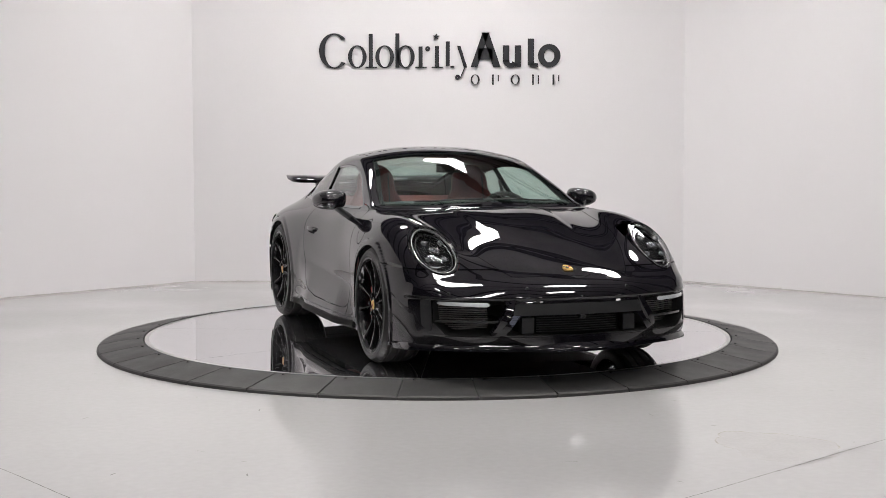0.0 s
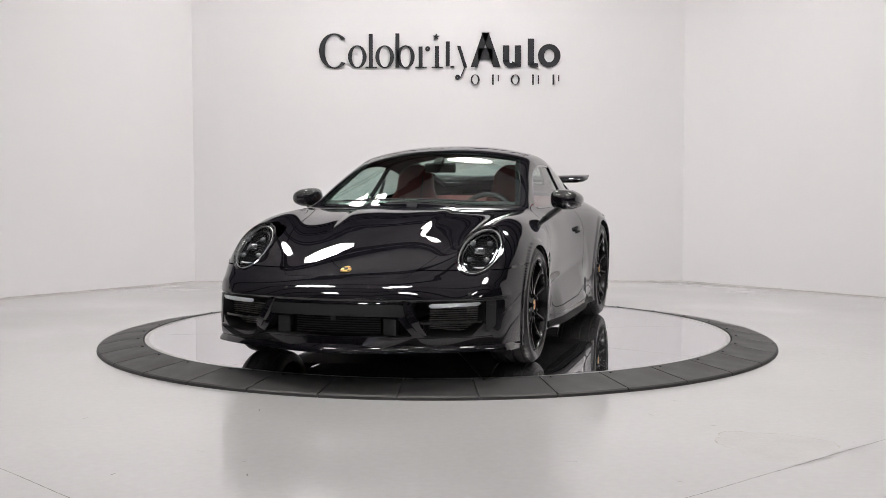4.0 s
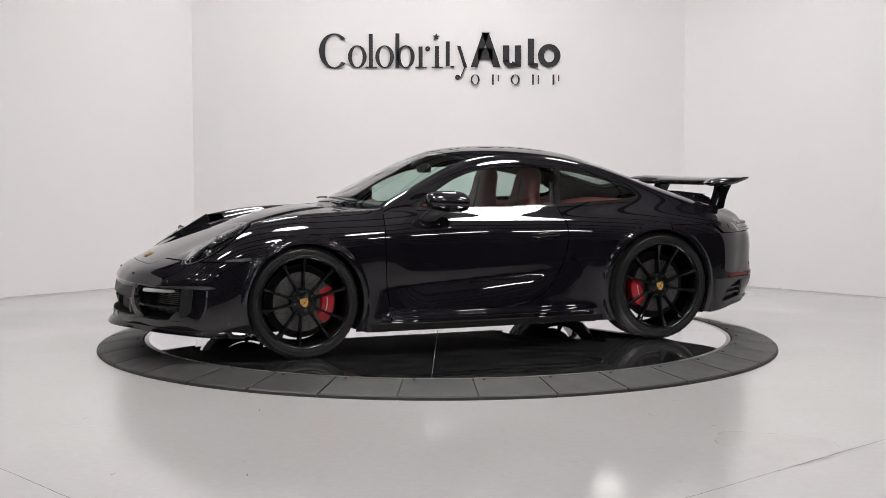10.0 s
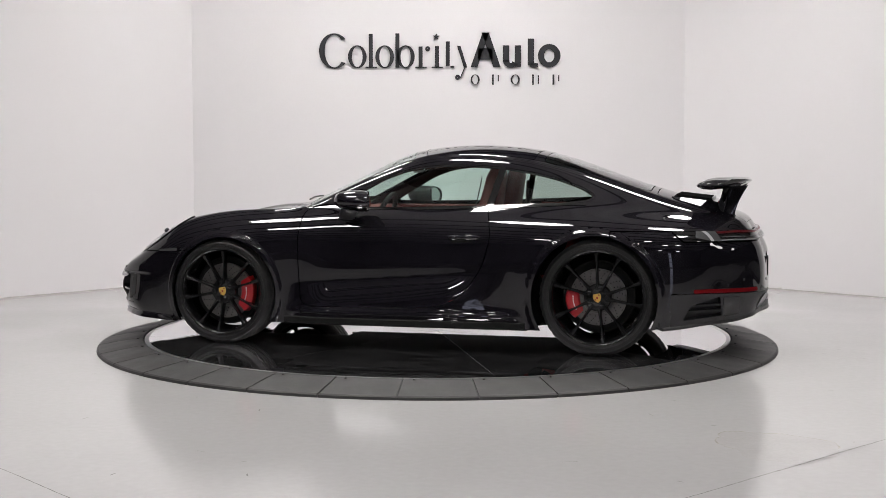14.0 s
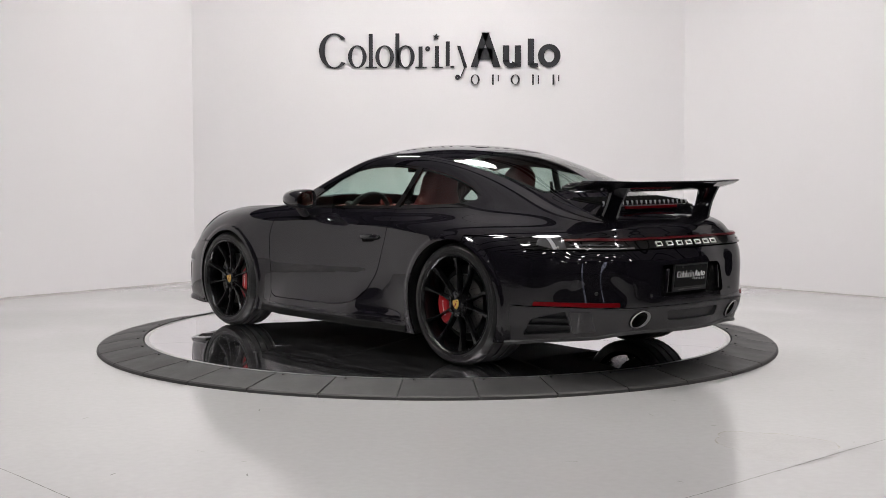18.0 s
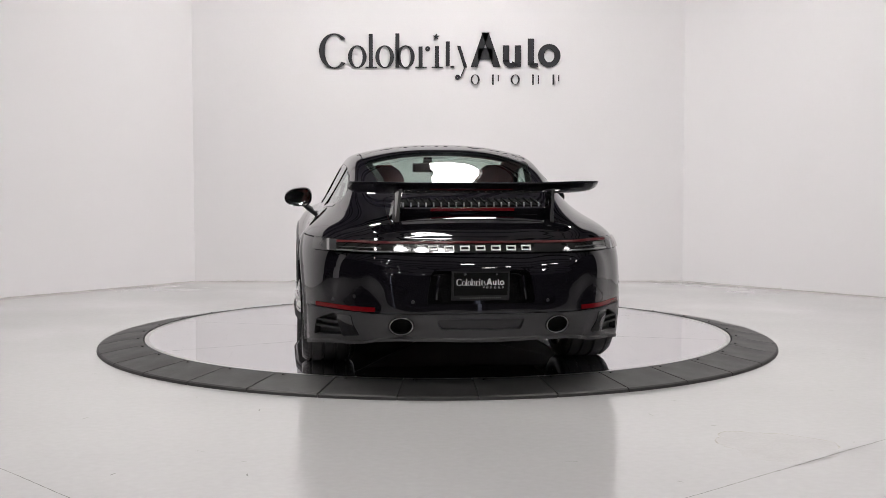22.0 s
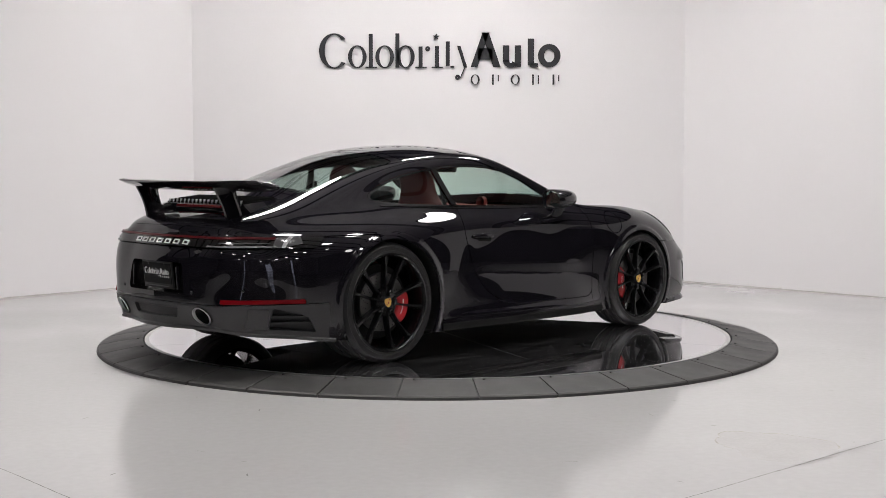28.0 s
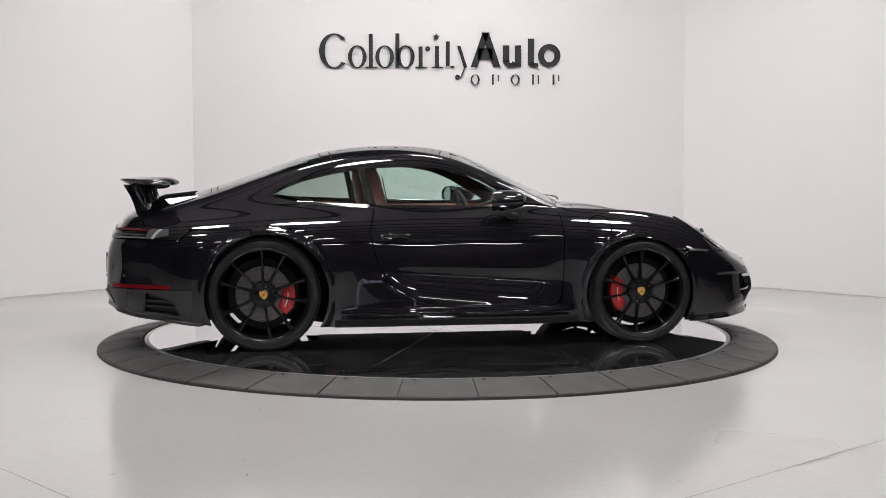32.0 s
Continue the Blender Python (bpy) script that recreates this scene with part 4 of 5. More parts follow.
    panel("lamp_end", end, material("grey_lens", (0.06, 0.06, 0.063), 0.2, coat=0.5), bar, "grey clear lamp end", sides=(1, -1), lift=0.015, depth=0.004)
    SCRIPT = material("bright_script", (0.78, 0.78, 0.78), 0.35, metal=0.2)
    brace = clip_all(light, lambda m: m[:, 2] - 0.704, lambda m: 0.758 - m[:, 2], lambda m: m[:, 1] - 0.772, lambda m: 0.784 - m[:, 1])
    panel("lamp_brace", brace, material("pale_lens_edge", (0.36, 0.36, 0.37), 0.25, coat=0.5), bar, "pale upright lamp edge", sides=(1, -1), lift=0.017, depth=0.005)
    duct = clip_all(light, lambda m: m[:, 2] - 0.722, lambda m: 0.727 - m[:, 2], lambda m: m[:, 1] - 0.52, lambda m: 0.728 - m[:, 1])
    panel("lamp_rib", duct, material("dark_lens_rib", (0.06, 0.06, 0.065), 0.25, coat=0.5), bar, sides=(1, -1), lift=0.015, depth=0.004)
    for k in range(7):
        yy = 0.248 - k * 0.0828
        zz = 0.729
        rake = math.degrees(math.atan((skin_x(yy, zz + 0.02, False) - skin_x(yy, zz - 0.02, False)) / 0.04))
        bed = Matrix.Translation((skin_x(yy, zz, False) - 0.0165, yy, zz)) @ pose(0, 0, 0, 0, rake, 0)
        bm = bmesh.new()
        w, h, t = 0.052, 0.030, 0.0068
        for dy, dz, a, c in ((0, h / 2 - t / 2, w, t), (0, -h / 2 + t / 2, w, t), (w / 2 - t / 2, 0, t, h - 2 * t), (-w / 2 + t / 2, 0, t, h - 2 * t)):
            box(bm, (0.007, a, c), bed @ Matrix.Translation((0, dy, dz)), 0.0)
        part("script_shape", bm, SCRIPT, bar, "silver badge shape")


def underside(car):
    bm = bmesh.new()
    # the wells stay free
    rows = []
    for x, half in ((2.2, .3), (2.05, .62), (1.85, .78), (1.62, .83), (1.60, .60), (.84, .60), (.82, .84), (-.78, .84), (-.80, .58), (-1.62, .58), (-1.64, .82), (-1.9, .76), (-2.1, .55), (-2.18, .2)):
        zz = 0.232 if x < -1.6 else 0.135 + 0.035 * max(0.0, min(1.0, (x - 1.6) / 0.5))
        rows.append([(x, -half, zz), (x, -half * 0.4, zz - 0.01), (x, half * 0.4, zz - 0.01), (x, half, zz)])
    grid(bm, rows)
    part("underbody", bm, LINER, car, "dark underbody tray")
    for cx, cz, r in ((1.215, 0.335, 0.366), (-1.205, 0.352, 0.390)):
        for side in (1, -1):
            bm = bmesh.new()
            rows = []
            for k in range(25):
                a = radians(-28 + 236 * k / 24)
                c, s = math.cos(a), math.sin(a)
                rows.append([(cx + r * c, (0.897 if cx > 0 else 0.918) * side, cz + r * s), (cx + (r + .02) * c, 0.80 * side, cz + (r + .02) * s), (cx + (r + .02) * c, 0.52 * side, cz + (r + .02) * s), (cx, 0.52 * side, cz)])
            grid(bm, rows)
            part("wheel_well", bm, LINER, car)
    for side in (1, -1):
        # side skirt
        bm = bmesh.new()
        rows = []
        for p in surf[:, -1][::3]:
            if -0.80 < p[0] < 0.82:
                x, y, z = p
                rows.append([(x, (y - .002) * side, z + 0.046), (x, (y + 0.006) * side, z + 0.038), (x, (y + 0.010) * side, z + 0.010), (x, (y + 0.004) * side, z), (x, (y - 0.06) * side, z), (x, (y - .06) * side, z + .05)])
        grid(bm, rows, closed_v=True, cap=True)
        part("side_skirt", bm, SKIRT, car, "matt black side skirt", smooth=35)
    # rear lower lip
    bm = bmesh.new()
    rows = []
    lip = [Vector(p) for p in surf[-1, :-1]] + [Vector(p) for p in surf[:18 * STEP_S:-1, -1] if p[0] < -1.62]
    lip = lip[::3]
    for p in [Vector((p.x, -p.y, p.z)) for p in lip[:0:-1]] + lip:
        out = Vector((p.x + 1.2, p.y, 0)).normalized()
        rows.append([p + Vector((0, 0, 0.012)) - out * .002, p + out * 0.008, p + out * 0.006 + Vector((0, 0, -0.014)), p - out * 0.08 + Vector((0, 0, -0.014))])
    grid(bm, rows, closed_v=True, cap=True)
    part("rear_lip", bm, APRON, car, "satin black lower rear lip", smooth=35)


def interior(car):
    def shape(name, mat, label, *blocks):
        bm = bmesh.new()
        for size, m, r in blocks:
            box(bm, size, m, r, 3)
        return part(name, bm, mat, car, label, smooth=50)

    shape("cabin_floor", DARK_LEATHER, "dark carpeted cabin floor", ((1.45, 1.40, 0.03), pose(.02, 0, .19), 0.01))
    shape("rear_bulkhead", DARK_LEATHER, "dark rear bulkhead", ((0.04, 1.00, 0.55), pose(-1.18, 0, .50), 0.015))
    shape("parcel_shelf", LEATHER, "red leather rear shelf", ((0.44, 1.20, 0.05), pose(-1.22, 0, .865, 0, 8, 0), 0.02))
    shape("centre_console", LEATHER, "red leather centre console", ((0.95, 0.22, 0.30), pose(0.12, 0, .42, 0, -12, 0), 0.03))
    shape("shift_panel", GLOSS_BLACK, "", ((0.50, 0.15, 0.02), pose(0.18, 0, .595, 0, -14, 0), 0.006))
    # dashboard, a swept form across the cabin
    bm = bmesh.new()
    rows = []
    for y in np.linspace(-0.70, 0.70, 25):
        k = 1 - 0.25 * (y / 0.7) ** 2
        hump = 0.022 * math.exp(-((y - 0.36) / 0.17) ** 2)
        rows.append([(0.80 * k + .04, y, .85), (0.62, y, .872), (0.50, y, .868 + hump), (0.42, y, .845 + hump), (0.40, y, .80), (0.46, y, .76), (0.45, y, .68), (0.52, y, .50), (0.8, y, .5)])
    grid(bm, rows, closed_v=True, cap=True)
    dash = part("dashboard", bm, LEATHER, car, "red leather dashboard", smooth=40)
    bm = bmesh.new()
    box(bm, (0.012, 1.20, 0.045), pose(0.447, 0, .775), 0.004)
    part("dash_strip", bm, GLOSS_BLACK, dash)
    bm = bmesh.new()
    box(bm, (0.012, 0.30, 0.10), pose(0.432, 0, .735, 0, -10, 0), 0.01)
    part("screen", bm, GLOSS_BLACK, dash)
    bm = bmesh.new()
    for r, h in ((0.04, 0.0),):
        lathe(bm, [(0.0, 0.018), (0.030, 0.018), (0.040, 0.006), (0.040, -0.03)], 24, "x", (0.52, 0, 0.895))
    part("dash_clock", bm, LEATHER, dash, "small round dash clock pod", smooth=40)
    # steering wheel
    bm = bmesh.new()
    rows = []
    for i in range(40):
        a = 2 * math.pi * i / 40
        rows.append([((0.018 * math.cos(b)), (0.180 + 0.018 * math.sin(b)) * math.cos(a), (0.180 + 0.018 * math.sin(b)) * math.sin(a)) for b in np.linspace(0, 2 * math.pi, 9)[:-1]])
    grid(bm, rows, closed_u=True, closed_v=True)
    for a in (0, 180, 270):
        box(bm, (0.02, 0.17, 0.035), Matrix.Rotation(radians(a), 4, "X") @ Matrix.Translation((0.01, 0.095, 0)), 0.008)
    box(bm, (0.05, 0.13, 0.10), Matrix.Translation((0.02, 0, 0)), 0.02)
    box(bm, (0.22, 0.06, 0.06), Matrix.Translation((0.13, 0, 0)), 0.02)
    bmesh.ops.transform(bm, matrix=pose(0.28, 0.36, 0.80, 0, -22, 0), verts=bm.verts)
    part("steering_wheel", bm, DARK_LEATHER, car, "dark steering wheel", smooth=50)
    for side in (1, -1):
        # seat: cushion, tall shell back with one-piece headrest, bolsters
        y0 = 0.365 * side
        seat = shape("seat", LEATHER, "red leather sports seat", ((0.50, 0.36, 0.14), pose(-.12, y0, .40, 0, -8, 0), 0.05),
                     ((0.46, 0.09, 0.17), pose(-.12, y0 + .20, .43, 0, -8, 0), 0.04), ((0.46, 0.09, 0.17), pose(-.12, y0 - .20, .43, 0, -8, 0), 0.04))
        bm = bmesh.new()
        rows = []
        for t in np.concatenate([np.linspace(0, .84, 12), np.linspace(.87, 1, 7)]):
            zc = 0.42 + 0.745 * t
            xc = -0.34 - 0.23 * t + 0.05 * t * t
            half = 0.235 - 0.100 * float(ramp(t, 0.52, 0.80))
            if t > 0.84:
                half *= math.sqrt(max(0.12, 1 - ((t - 0.84) / 0.165) ** 2))
            th = 0.085 - 0.03 * t - (0.02 * max(0, (t - 0.9) / 0.1))
            sec = []
            for a in np.linspace(0, 2 * math.pi, 21)[:-1]:
                c, s = math.cos(a), math.sin(a)
                yy = half * math.copysign(abs(c) ** 0.5, c)
                bol = 0.035 * (abs(yy) / half) ** 2 * (1 if t < .6 else .4)
                sec.append((xc + th * math.copysign(abs(s) ** 0.7, s) + bol, y0 + yy, zc))
            rows.append(sec)
        grid(bm, rows, closed_v=True, cap=True)
        part("backrest", bm, LEATHER, seat, "", smooth=60)
        bm = bmesh.new()
        tube(bm, [(-0.265 - 0.2 * t + 0.05 * t * t, y0 + 0.075, 0.55 + 0.54 * t) for t in np.linspace(0, 1, 8)], 0.004, 6)
        part("seat_seam", bm, DARK_LEATHER, seat)
        shape("rear_seat", LEATHER, "small red leather rear seat", ((0.30, 0.40, 0.10), pose(-.80, .32 * side, .45), 0.04), ((0.09, 0.42, 0.40), pose(-1.02, .32 * side, .66, 0, -20, 0), 0.04))
        # door lining
        bm = bmesh.new()
        rows = []
        for x in np.linspace(0.60, -0.52, 12):
            rows.append([(x, .800 * side, .30), (x, .760 * side, .55), (x, .735 * side, .60), (x, .745 * side, .66), (x, .732 * side, .80), (x, .722 * side, .862), (x, .736 * side, .872)])
        grid(bm, rows)
        part("door_lining", bm, LEATHER, car, "red leather door lining", smooth=40)
        bm = bmesh.new()
        rows = []
        for x in np.linspace(-0.63, -1.25, 8):
            low = 0.35 if x > -0.76 else 0.785
            rows.append([(x, (.78 if x > -0.76 else .69) * side, low), (x, (.70 if x > -0.76 else .685) * side, max(.60, low + .02)), (x, .68 * side, .84), (x, .716 * side, .893)])
        grid(bm, rows)
        part("rear_side_lining", bm, LEATHER, car, "red leather rear side lining", smooth=40)
        # dark jamb behind the door's rear edge
        bm = bmesh.new()
        grid(bm, [[(x, .805 * side, .28), (x, .805 * side, .70), (x, .750 * side, .82), (x, .742 * side, .885)] for x in (-0.30, -0.40, -0.50, -0.58, -0.66)])
        part("door_jamb", bm, LINER, car)
        bm = bmesh.new()
        grid(bm, [[(x, .800 * side, .28), (x, .800 * side, .70), (x, .780 * side, .80), (x, .715 * side, .862)] for x in (0.60, 0.66, 0.72, 0.78)])
        part("door_jamb", bm, LINER, car)
        bm = bmesh.new()
        tube(bm, [(-0.50, .745 * side, .42), (-0.52, .70 * side, .80), (-0.54, .63 * side, 1.05)], 0.012, 6)
        part("seat_belt", bm, DARK_LEATHER, car)
        # wiper
        bm = bmesh.new()
        pts = [Vector(BODY[((BODY[:, 6] - 10.25) ** 2 + (BODY[:, 7] - vv0) ** 2).argmin(), :3]) + Vector((0.012, 0, 0.016)) for vv0 in np.linspace(0.15, 1.35, 7)]
        tube(bm, [(p.x + 0.02 * k / 6, p.y * side, p.z) for k, p in enumerate(pts)], 0.006, 6)
        part("wiper", bm, SATIN, car, "black wiper arm")
    # cowl tray under the lid's rear edge, mirror in the windscreen
    cowl = patch(lambda x, y, z, s, v: np.minimum(np.minimum(s - 9.6, 10.45 - s), 1.95 - v))
    panel("cowl", cowl, SATIN, car, "black plastic cowl", both=True, lift=-0.012, depth=0)
    bm = bmesh.new()
    box(bm, (0.03, 0.22, 0.065), pose(0.13, 0, 1.145, 0, 8, 0), 0.014, 3)
    box(bm, (0.10, 0.06, 0.03), pose(0.17, 0, 1.185, 0, 30, 0), 0.01, 2)
    part("inside_mirror", bm, DARK_LEATHER, car, "dark inside mirror", smooth=50)


def mirrors(car, doors):
    GLASS_MIRROR = material("mirror_glass", (0.42, 0.46, 0.45), 0.02, metal=1.0)
    for side in (1, -1):
        bm = bmesh.new()
        rows = []
        for t, w, h in ((0.0, .02, .015), (.06, .052, .038), (.18, .078, .052), (.4, .093, .062), (.7, .098, .066), (.92, .097, .065), (1.0, .092, .060)):
            x = 0.445 - 0.225 * t
            yc, zc = 0.905 + 0.012 * t, 0.936 + 0.008 * (1 - t)
            sec = []
            for a in np.linspace(0, 2 * math.pi, 33)[:-1]:
                c, s = math.cos(a), math.sin(a)
                yy = w * math.copysign(abs(c) ** 0.75, c)
                zz = h * math.copysign(abs(s) ** 0.8, s) * (1 - 0.20 * c)
                sec.append((x - 0.02 * c * t, (yc + yy) * side, zc + zz - 0.004 * c))
            rows.append(sec)
        grid(bm, rows, closed_v=True)
        bm.faces.new([v for v in bm.verts][:32])
        last = rows[-1]
        inner = [(p[0] + 0.012, ((p[1] * side - .917) * 0.93 + .917) * side, (p[2] - .936) * 0.92 + .936) for p in last]
        grid(bm, [last, inner], closed_v=True)
        bmesh.ops.remove_doubles(bm, verts=bm.verts, dist=1e-5)
        m = part("wing_mirror", bm, PAINT, car, "glossy black wing mirror", smooth=45)
        bm = bmesh.new()
        bm.faces.new([bm.verts.new(p) for p in inner])
        part("mirror_glass", bm, GLASS_MIRROR, m)
        bm = bmesh.new()
        rows = []
        for t in np.linspace(0, 1, 7):
            cx, cy, cz = 0.335 + 0.07 * t, 0.900 - 0.075 * t - .03 * t * t, 0.905 - 0.050 * t - 0.012 * t * t
            a, b = 0.062 - 0.008 * t, 0.030 + 0.006 * t
            rows.append([(cx + a * math.cos(q), (cy + 0.35 * b * math.sin(q)) * side, cz + b * math.sin(q) - 0.02 * t) for q in np.linspace(0, 2 * math.pi, 17)[:-1]])
        grid(bm, rows, closed_v=True, cap=True)
        part("mirror_stalk", bm, SATIN, m, "satin black mirror foot", smooth=60)


def tail_wing(car):
    prof = [(0, .0), (.03, .35), (.12, .75), (.3, 1.0), (.55, .9), (.8, .6), (.97, .3), (1, .15), (1, -.15), (.9, -.45), (.6, -.95), (.3, -1.15), (.1, -.85), (.02, -.4)]
    keys = [(0.0, -1.925, -2.135, 1.036, .030), (0.36, -1.915, -2.132, 1.036, .030), (0.42, -1.87, -2.128, 1.038, .030), (0.48, -1.825, -2.124, 1.038, .036),
            (0.56, -1.80, -2.116, 1.040, .038), (0.61, -1.80, -2.106, 1.041, .036), (0.648, -1.82, -2.090, 1.042, .031), (0.670, -1.85, -2.07, 1.044, .023), (0.682, -1.885, -2.04, 1.045, .013), (0.687, -1.93, -2.01, 1.046, .005)]
    table = np.array(keys)
    ys = np.concatenate([np.linspace(0, .34, 4), np.linspace(.36, .687, 26)])
    rows = []
    for y in np.concatenate([-ys[:0:-1], ys]):
        le, te, z, th = (float(np.interp(abs(y), table[:, 0], table[:, k])) for k in (1, 2, 3, 4))
        rows.append([(le + (te - le) * a, y, z + th * b * 0.8 + 0.024 * a + 0.035 * max(0, a - .7)) for a, b in prof])
    bm = bmesh.new()
    grid(bm, rows, closed_v=True, cap=True)
    wing = part("rear_wing", bm, PAINT, car, "fixed glossy black rear wing", smooth=40)
    for side in (1, -1):
        bm = bmesh.new()
        rows = []
        for t in np.linspace(0, 1, 9):
            z = 0.84 + 0.20 * t
            xf = -1.885 - 0.075 * t - 0.012 * math.sin(math.pi * t)
            xb = -2.025 - 0.085 * t + 0.012 * math.sin(math.pi * t)
            yc = 0.425 - 0.012 * t
            th = 0.016 + 0.014 * (1 - t) ** 2 + 0.008 * t ** 4
            rows.append([(xf, yc * side, z), (xf - .03, (yc + th) * side, z), ((xf + xb) / 2, (yc + th) * side, z), (xb, (yc + th * .4) * side, z), (xb, (yc - th * .4) * side, z), ((xf + xb) / 2, (yc - th) * side, z), (xf - .03, (yc - th) * side, z)])
        grid(bm, rows, closed_v=True, cap=True)
        part("wing_support", bm, PAINT, wing, "black wing support", smooth=45)


def deck(car, lid):
    # raised tail unit: two sides of slats, upright rear face, red stop lamp
    rows = []
    for y in np.concatenate([np.linspace(-.455, .455, 21)]):
        e = min(1.0, (0.455 - abs(y)) / 0.05)
        r = math.sqrt(max(0.0, 1 - (1 - e) ** 2))
        lift = -0.05 * (1 - r)
        rows.append([(-1.64, y, .968 + lift), (-1.90, y, .939 + lift), (-1.925, y, .932 + lift), (-1.935, y, .918 + lift * .8), (-1.942, y, .895 + lift * .3), (-1.955, y, .870), (-1.972, y, .855), (-1.985, y, .82), (-1.7, y, .82)])
    bm = bmesh.new()
    grid(bm, rows, closed_v=True, cap=True)
    unit = part("tail_unit", bm, PAINT, car, "glossy black raised tail unit", smooth=40)
    bm = bmesh.new()
    box(bm, (0.245, 0.80, 0.006), pose(-1.776, 0, .9560, 0, -6.4, 0), 0.002)
    part("grille_well", bm, GRILLE, unit)
    for k in range(19):
        y = -0.378 + 0.042 * k
        if abs(y) > 0.385:
            continue
        bm = bmesh.new()
        box(bm, (0.235, 0.008, 0.018), pose(-1.780, y, .9600, 0, -6.4, 0), 0.002)
        slat = part("grille_slat", bm, GRILLE, unit)
        bm = bmesh.new()
        box(bm, (0.012, 0.008, 0.024), pose(-1.893, y, .9490, 0, -6.4, 0), 0.002)
        part("slat_end", bm, SILVER, slat)
    bm = bmesh.new()
    grid(bm, [[(-1.925, y, .934), (-1.938, y, .931), (-1.943, y, .916), (-1.930, y, .914)] for y in np.linspace(-.232, .232, 9)], closed_v=True, cap=True)
    part("stop_lamp", bm, RED_GLASS, unit, "red high stop lamp")


# ---------------------------------------------------------------- wheels
def build_wheels(car):
    def twin(ob, parent, m):
        o = ob.copy()
        scene.collection.objects.link(o)
        o.parent = parent
        o.matrix_basis = m
        return o

    for fx, fr, wid, out, rim_r, phase, cal in ((1.225, 0.342, 0.245, 0.908, 0.277, 32, 187), (-1.225, 0.358, 0.300, 0.917, 0.289, 5, -14)):
        # tyre: side walls, shoulders, five ribs cut across at the shoulders
        prof = [(rim_r - 0.012, -0.012), (rim_r + 0.002, 0.001), (rim_r + 0.014, 0.005), (rim_r + 0.0155, 0.0032), (rim_r + 0.018, 0.0032), (rim_r + 0.0195, 0.006), (fr - 0.030, 0.0045), (fr - 0.0285, 0.0025), (fr - 0.026, 0.0025), (fr - 0.0245, 0.0035), (fr - 0.012, -0.010), (fr - 0.003, -0.024)]
        ribs = np.linspace(-0.045, -wid + 0.045, 4)
        for g in ribs:
            prof += [(fr, g + 0.009), (fr - 0.012, g + 0.006), (fr - 0.012, g - 0.006), (fr, g - 0.009)]
        prof += [(fr - 0.003, -wid + 0.024), (fr - 0.012, -wid + 0.010), (fr - 0.028, -wid), (rim_r, -wid)]
        bm = bmesh.new()
        rows = []
        n = 240
        for i in range(n):
            a = 2 * math.pi * i / n
            c, s = math.cos(a), math.sin(a)
            cut = i % 5 == 0
            rows.append([((r - (0.0055 if cut and r > fr - 0.006 and (h > -0.037 or h < -wid + 0.037) else 0)) * c, h, (r - (0.0055 if cut and r > fr - 0.006 and (h > -0.037 or h < -wid + 0.037) else 0)) * s) for r, h in prof])
        grid(bm, [r[:12] for r in rows], closed_u=True)
        grid(bm, [r[-4:] for r in rows], closed_u=True)
        tyre = part("tyre", bm, RUBBER, None, "black low-profile road tyre", smooth=38)
        bm = bmesh.new()
        grid(bm, [r[11:-3] for r in rows], closed_u=True)
        tread = part("tread", bm, TREAD_RUBBER, None, "dusty grooved tyre tread", smooth=38)
        bm = bmesh.new()
        for k in range(26):
            a = radians(60 + k * 4.2 + (20 if k > 12 else 0))
            box(bm, (0.007, 0.0015, 0.010), Matrix.Rotation(-a, 4, "Y") @ Matrix.Translation((fr - 0.040, 0.0062, 0)))
        marks = tagged(part("sidewall_bars", bm, material("rubber_relief", (0.024, 0.024, 0.024), 0.5), None), kind="stuff")
        # rim barrel
        bm = bmesh.new()
        lathe(bm, [(rim_r + 0.004, -0.004), (rim_r + 0.004, 0.003), (rim_r - 0.004, 0.005), (rim_r - 0.012, -0.002), (rim_r - 0.016, -0.02), (rim_r - 0.022, -0.05), (rim_r - 0.030, -wid + 0.03), (rim_r + .004, -wid + .02)], 96)
        barrel = part("wheel", bm, RIM, None, "gloss black ten-spoke alloy wheel", smooth=45)
        # one spoke, pointing along +x
        bm = bmesh.new()
        rows = []
        for t in np.linspace(0, 1, 9):
            r = 0.052 + (rim_r - 0.068) * t
            half = 0.0112 - 0.005 * math.sin(math.pi * min(1, t * 1.15)) + 0.004 * max(0, t - .85) / .15
            face = -0.022 + 0.016 * t * t - 0.012 * math.sin(math.pi * t)
            back = face - 0.045 + 0.012 * t
            rows.append([(r, face, -half * .55), (r, face, half * .55), (r, face - 0.007, half), (r, back, half * 1.3), (r, back, -half * 1.3), (r, face - 0.007, -half)])
        grid(bm, rows, closed_v=True, cap=True)
        spoke = part("spoke", bm, RIM, None, smooth=25)
        bm = bmesh.new()
        lathe(bm, [(0.0, -0.020), (0.034, -0.020), (0.040, -0.024), (0.058, -0.030), (0.078, -0.034), (0.084, -0.045), (0.084, -0.09)], 48)
        hub = part("wheel_hub", bm, RIM, None, smooth=35)
        bm = bmesh.new()
        lathe(bm, [(0.0, -0.010), (0.0085, -0.010), (0.0135, -0.014), (0.0135, -0.035)], 12)
        nut = part("lug_nut", bm, RIM, None, smooth=35)
        bm = bmesh.new()
        sh = rounded([(0.022, .026), (0.026, .004), (0.016, -.018), (0, -.030), (-0.016, -.018), (-0.026, .004), (-0.022, .026)], 0.006)
        prism(bm, sh, 0.003, Matrix(((1, 0, 0, 0), (0, 0, 1, -0.0195), (0, 1, 0, 0), (0, 0, 0, 1))))
        crest = part("hub_badge", bm, GOLD, None, "gold shield hub badge")
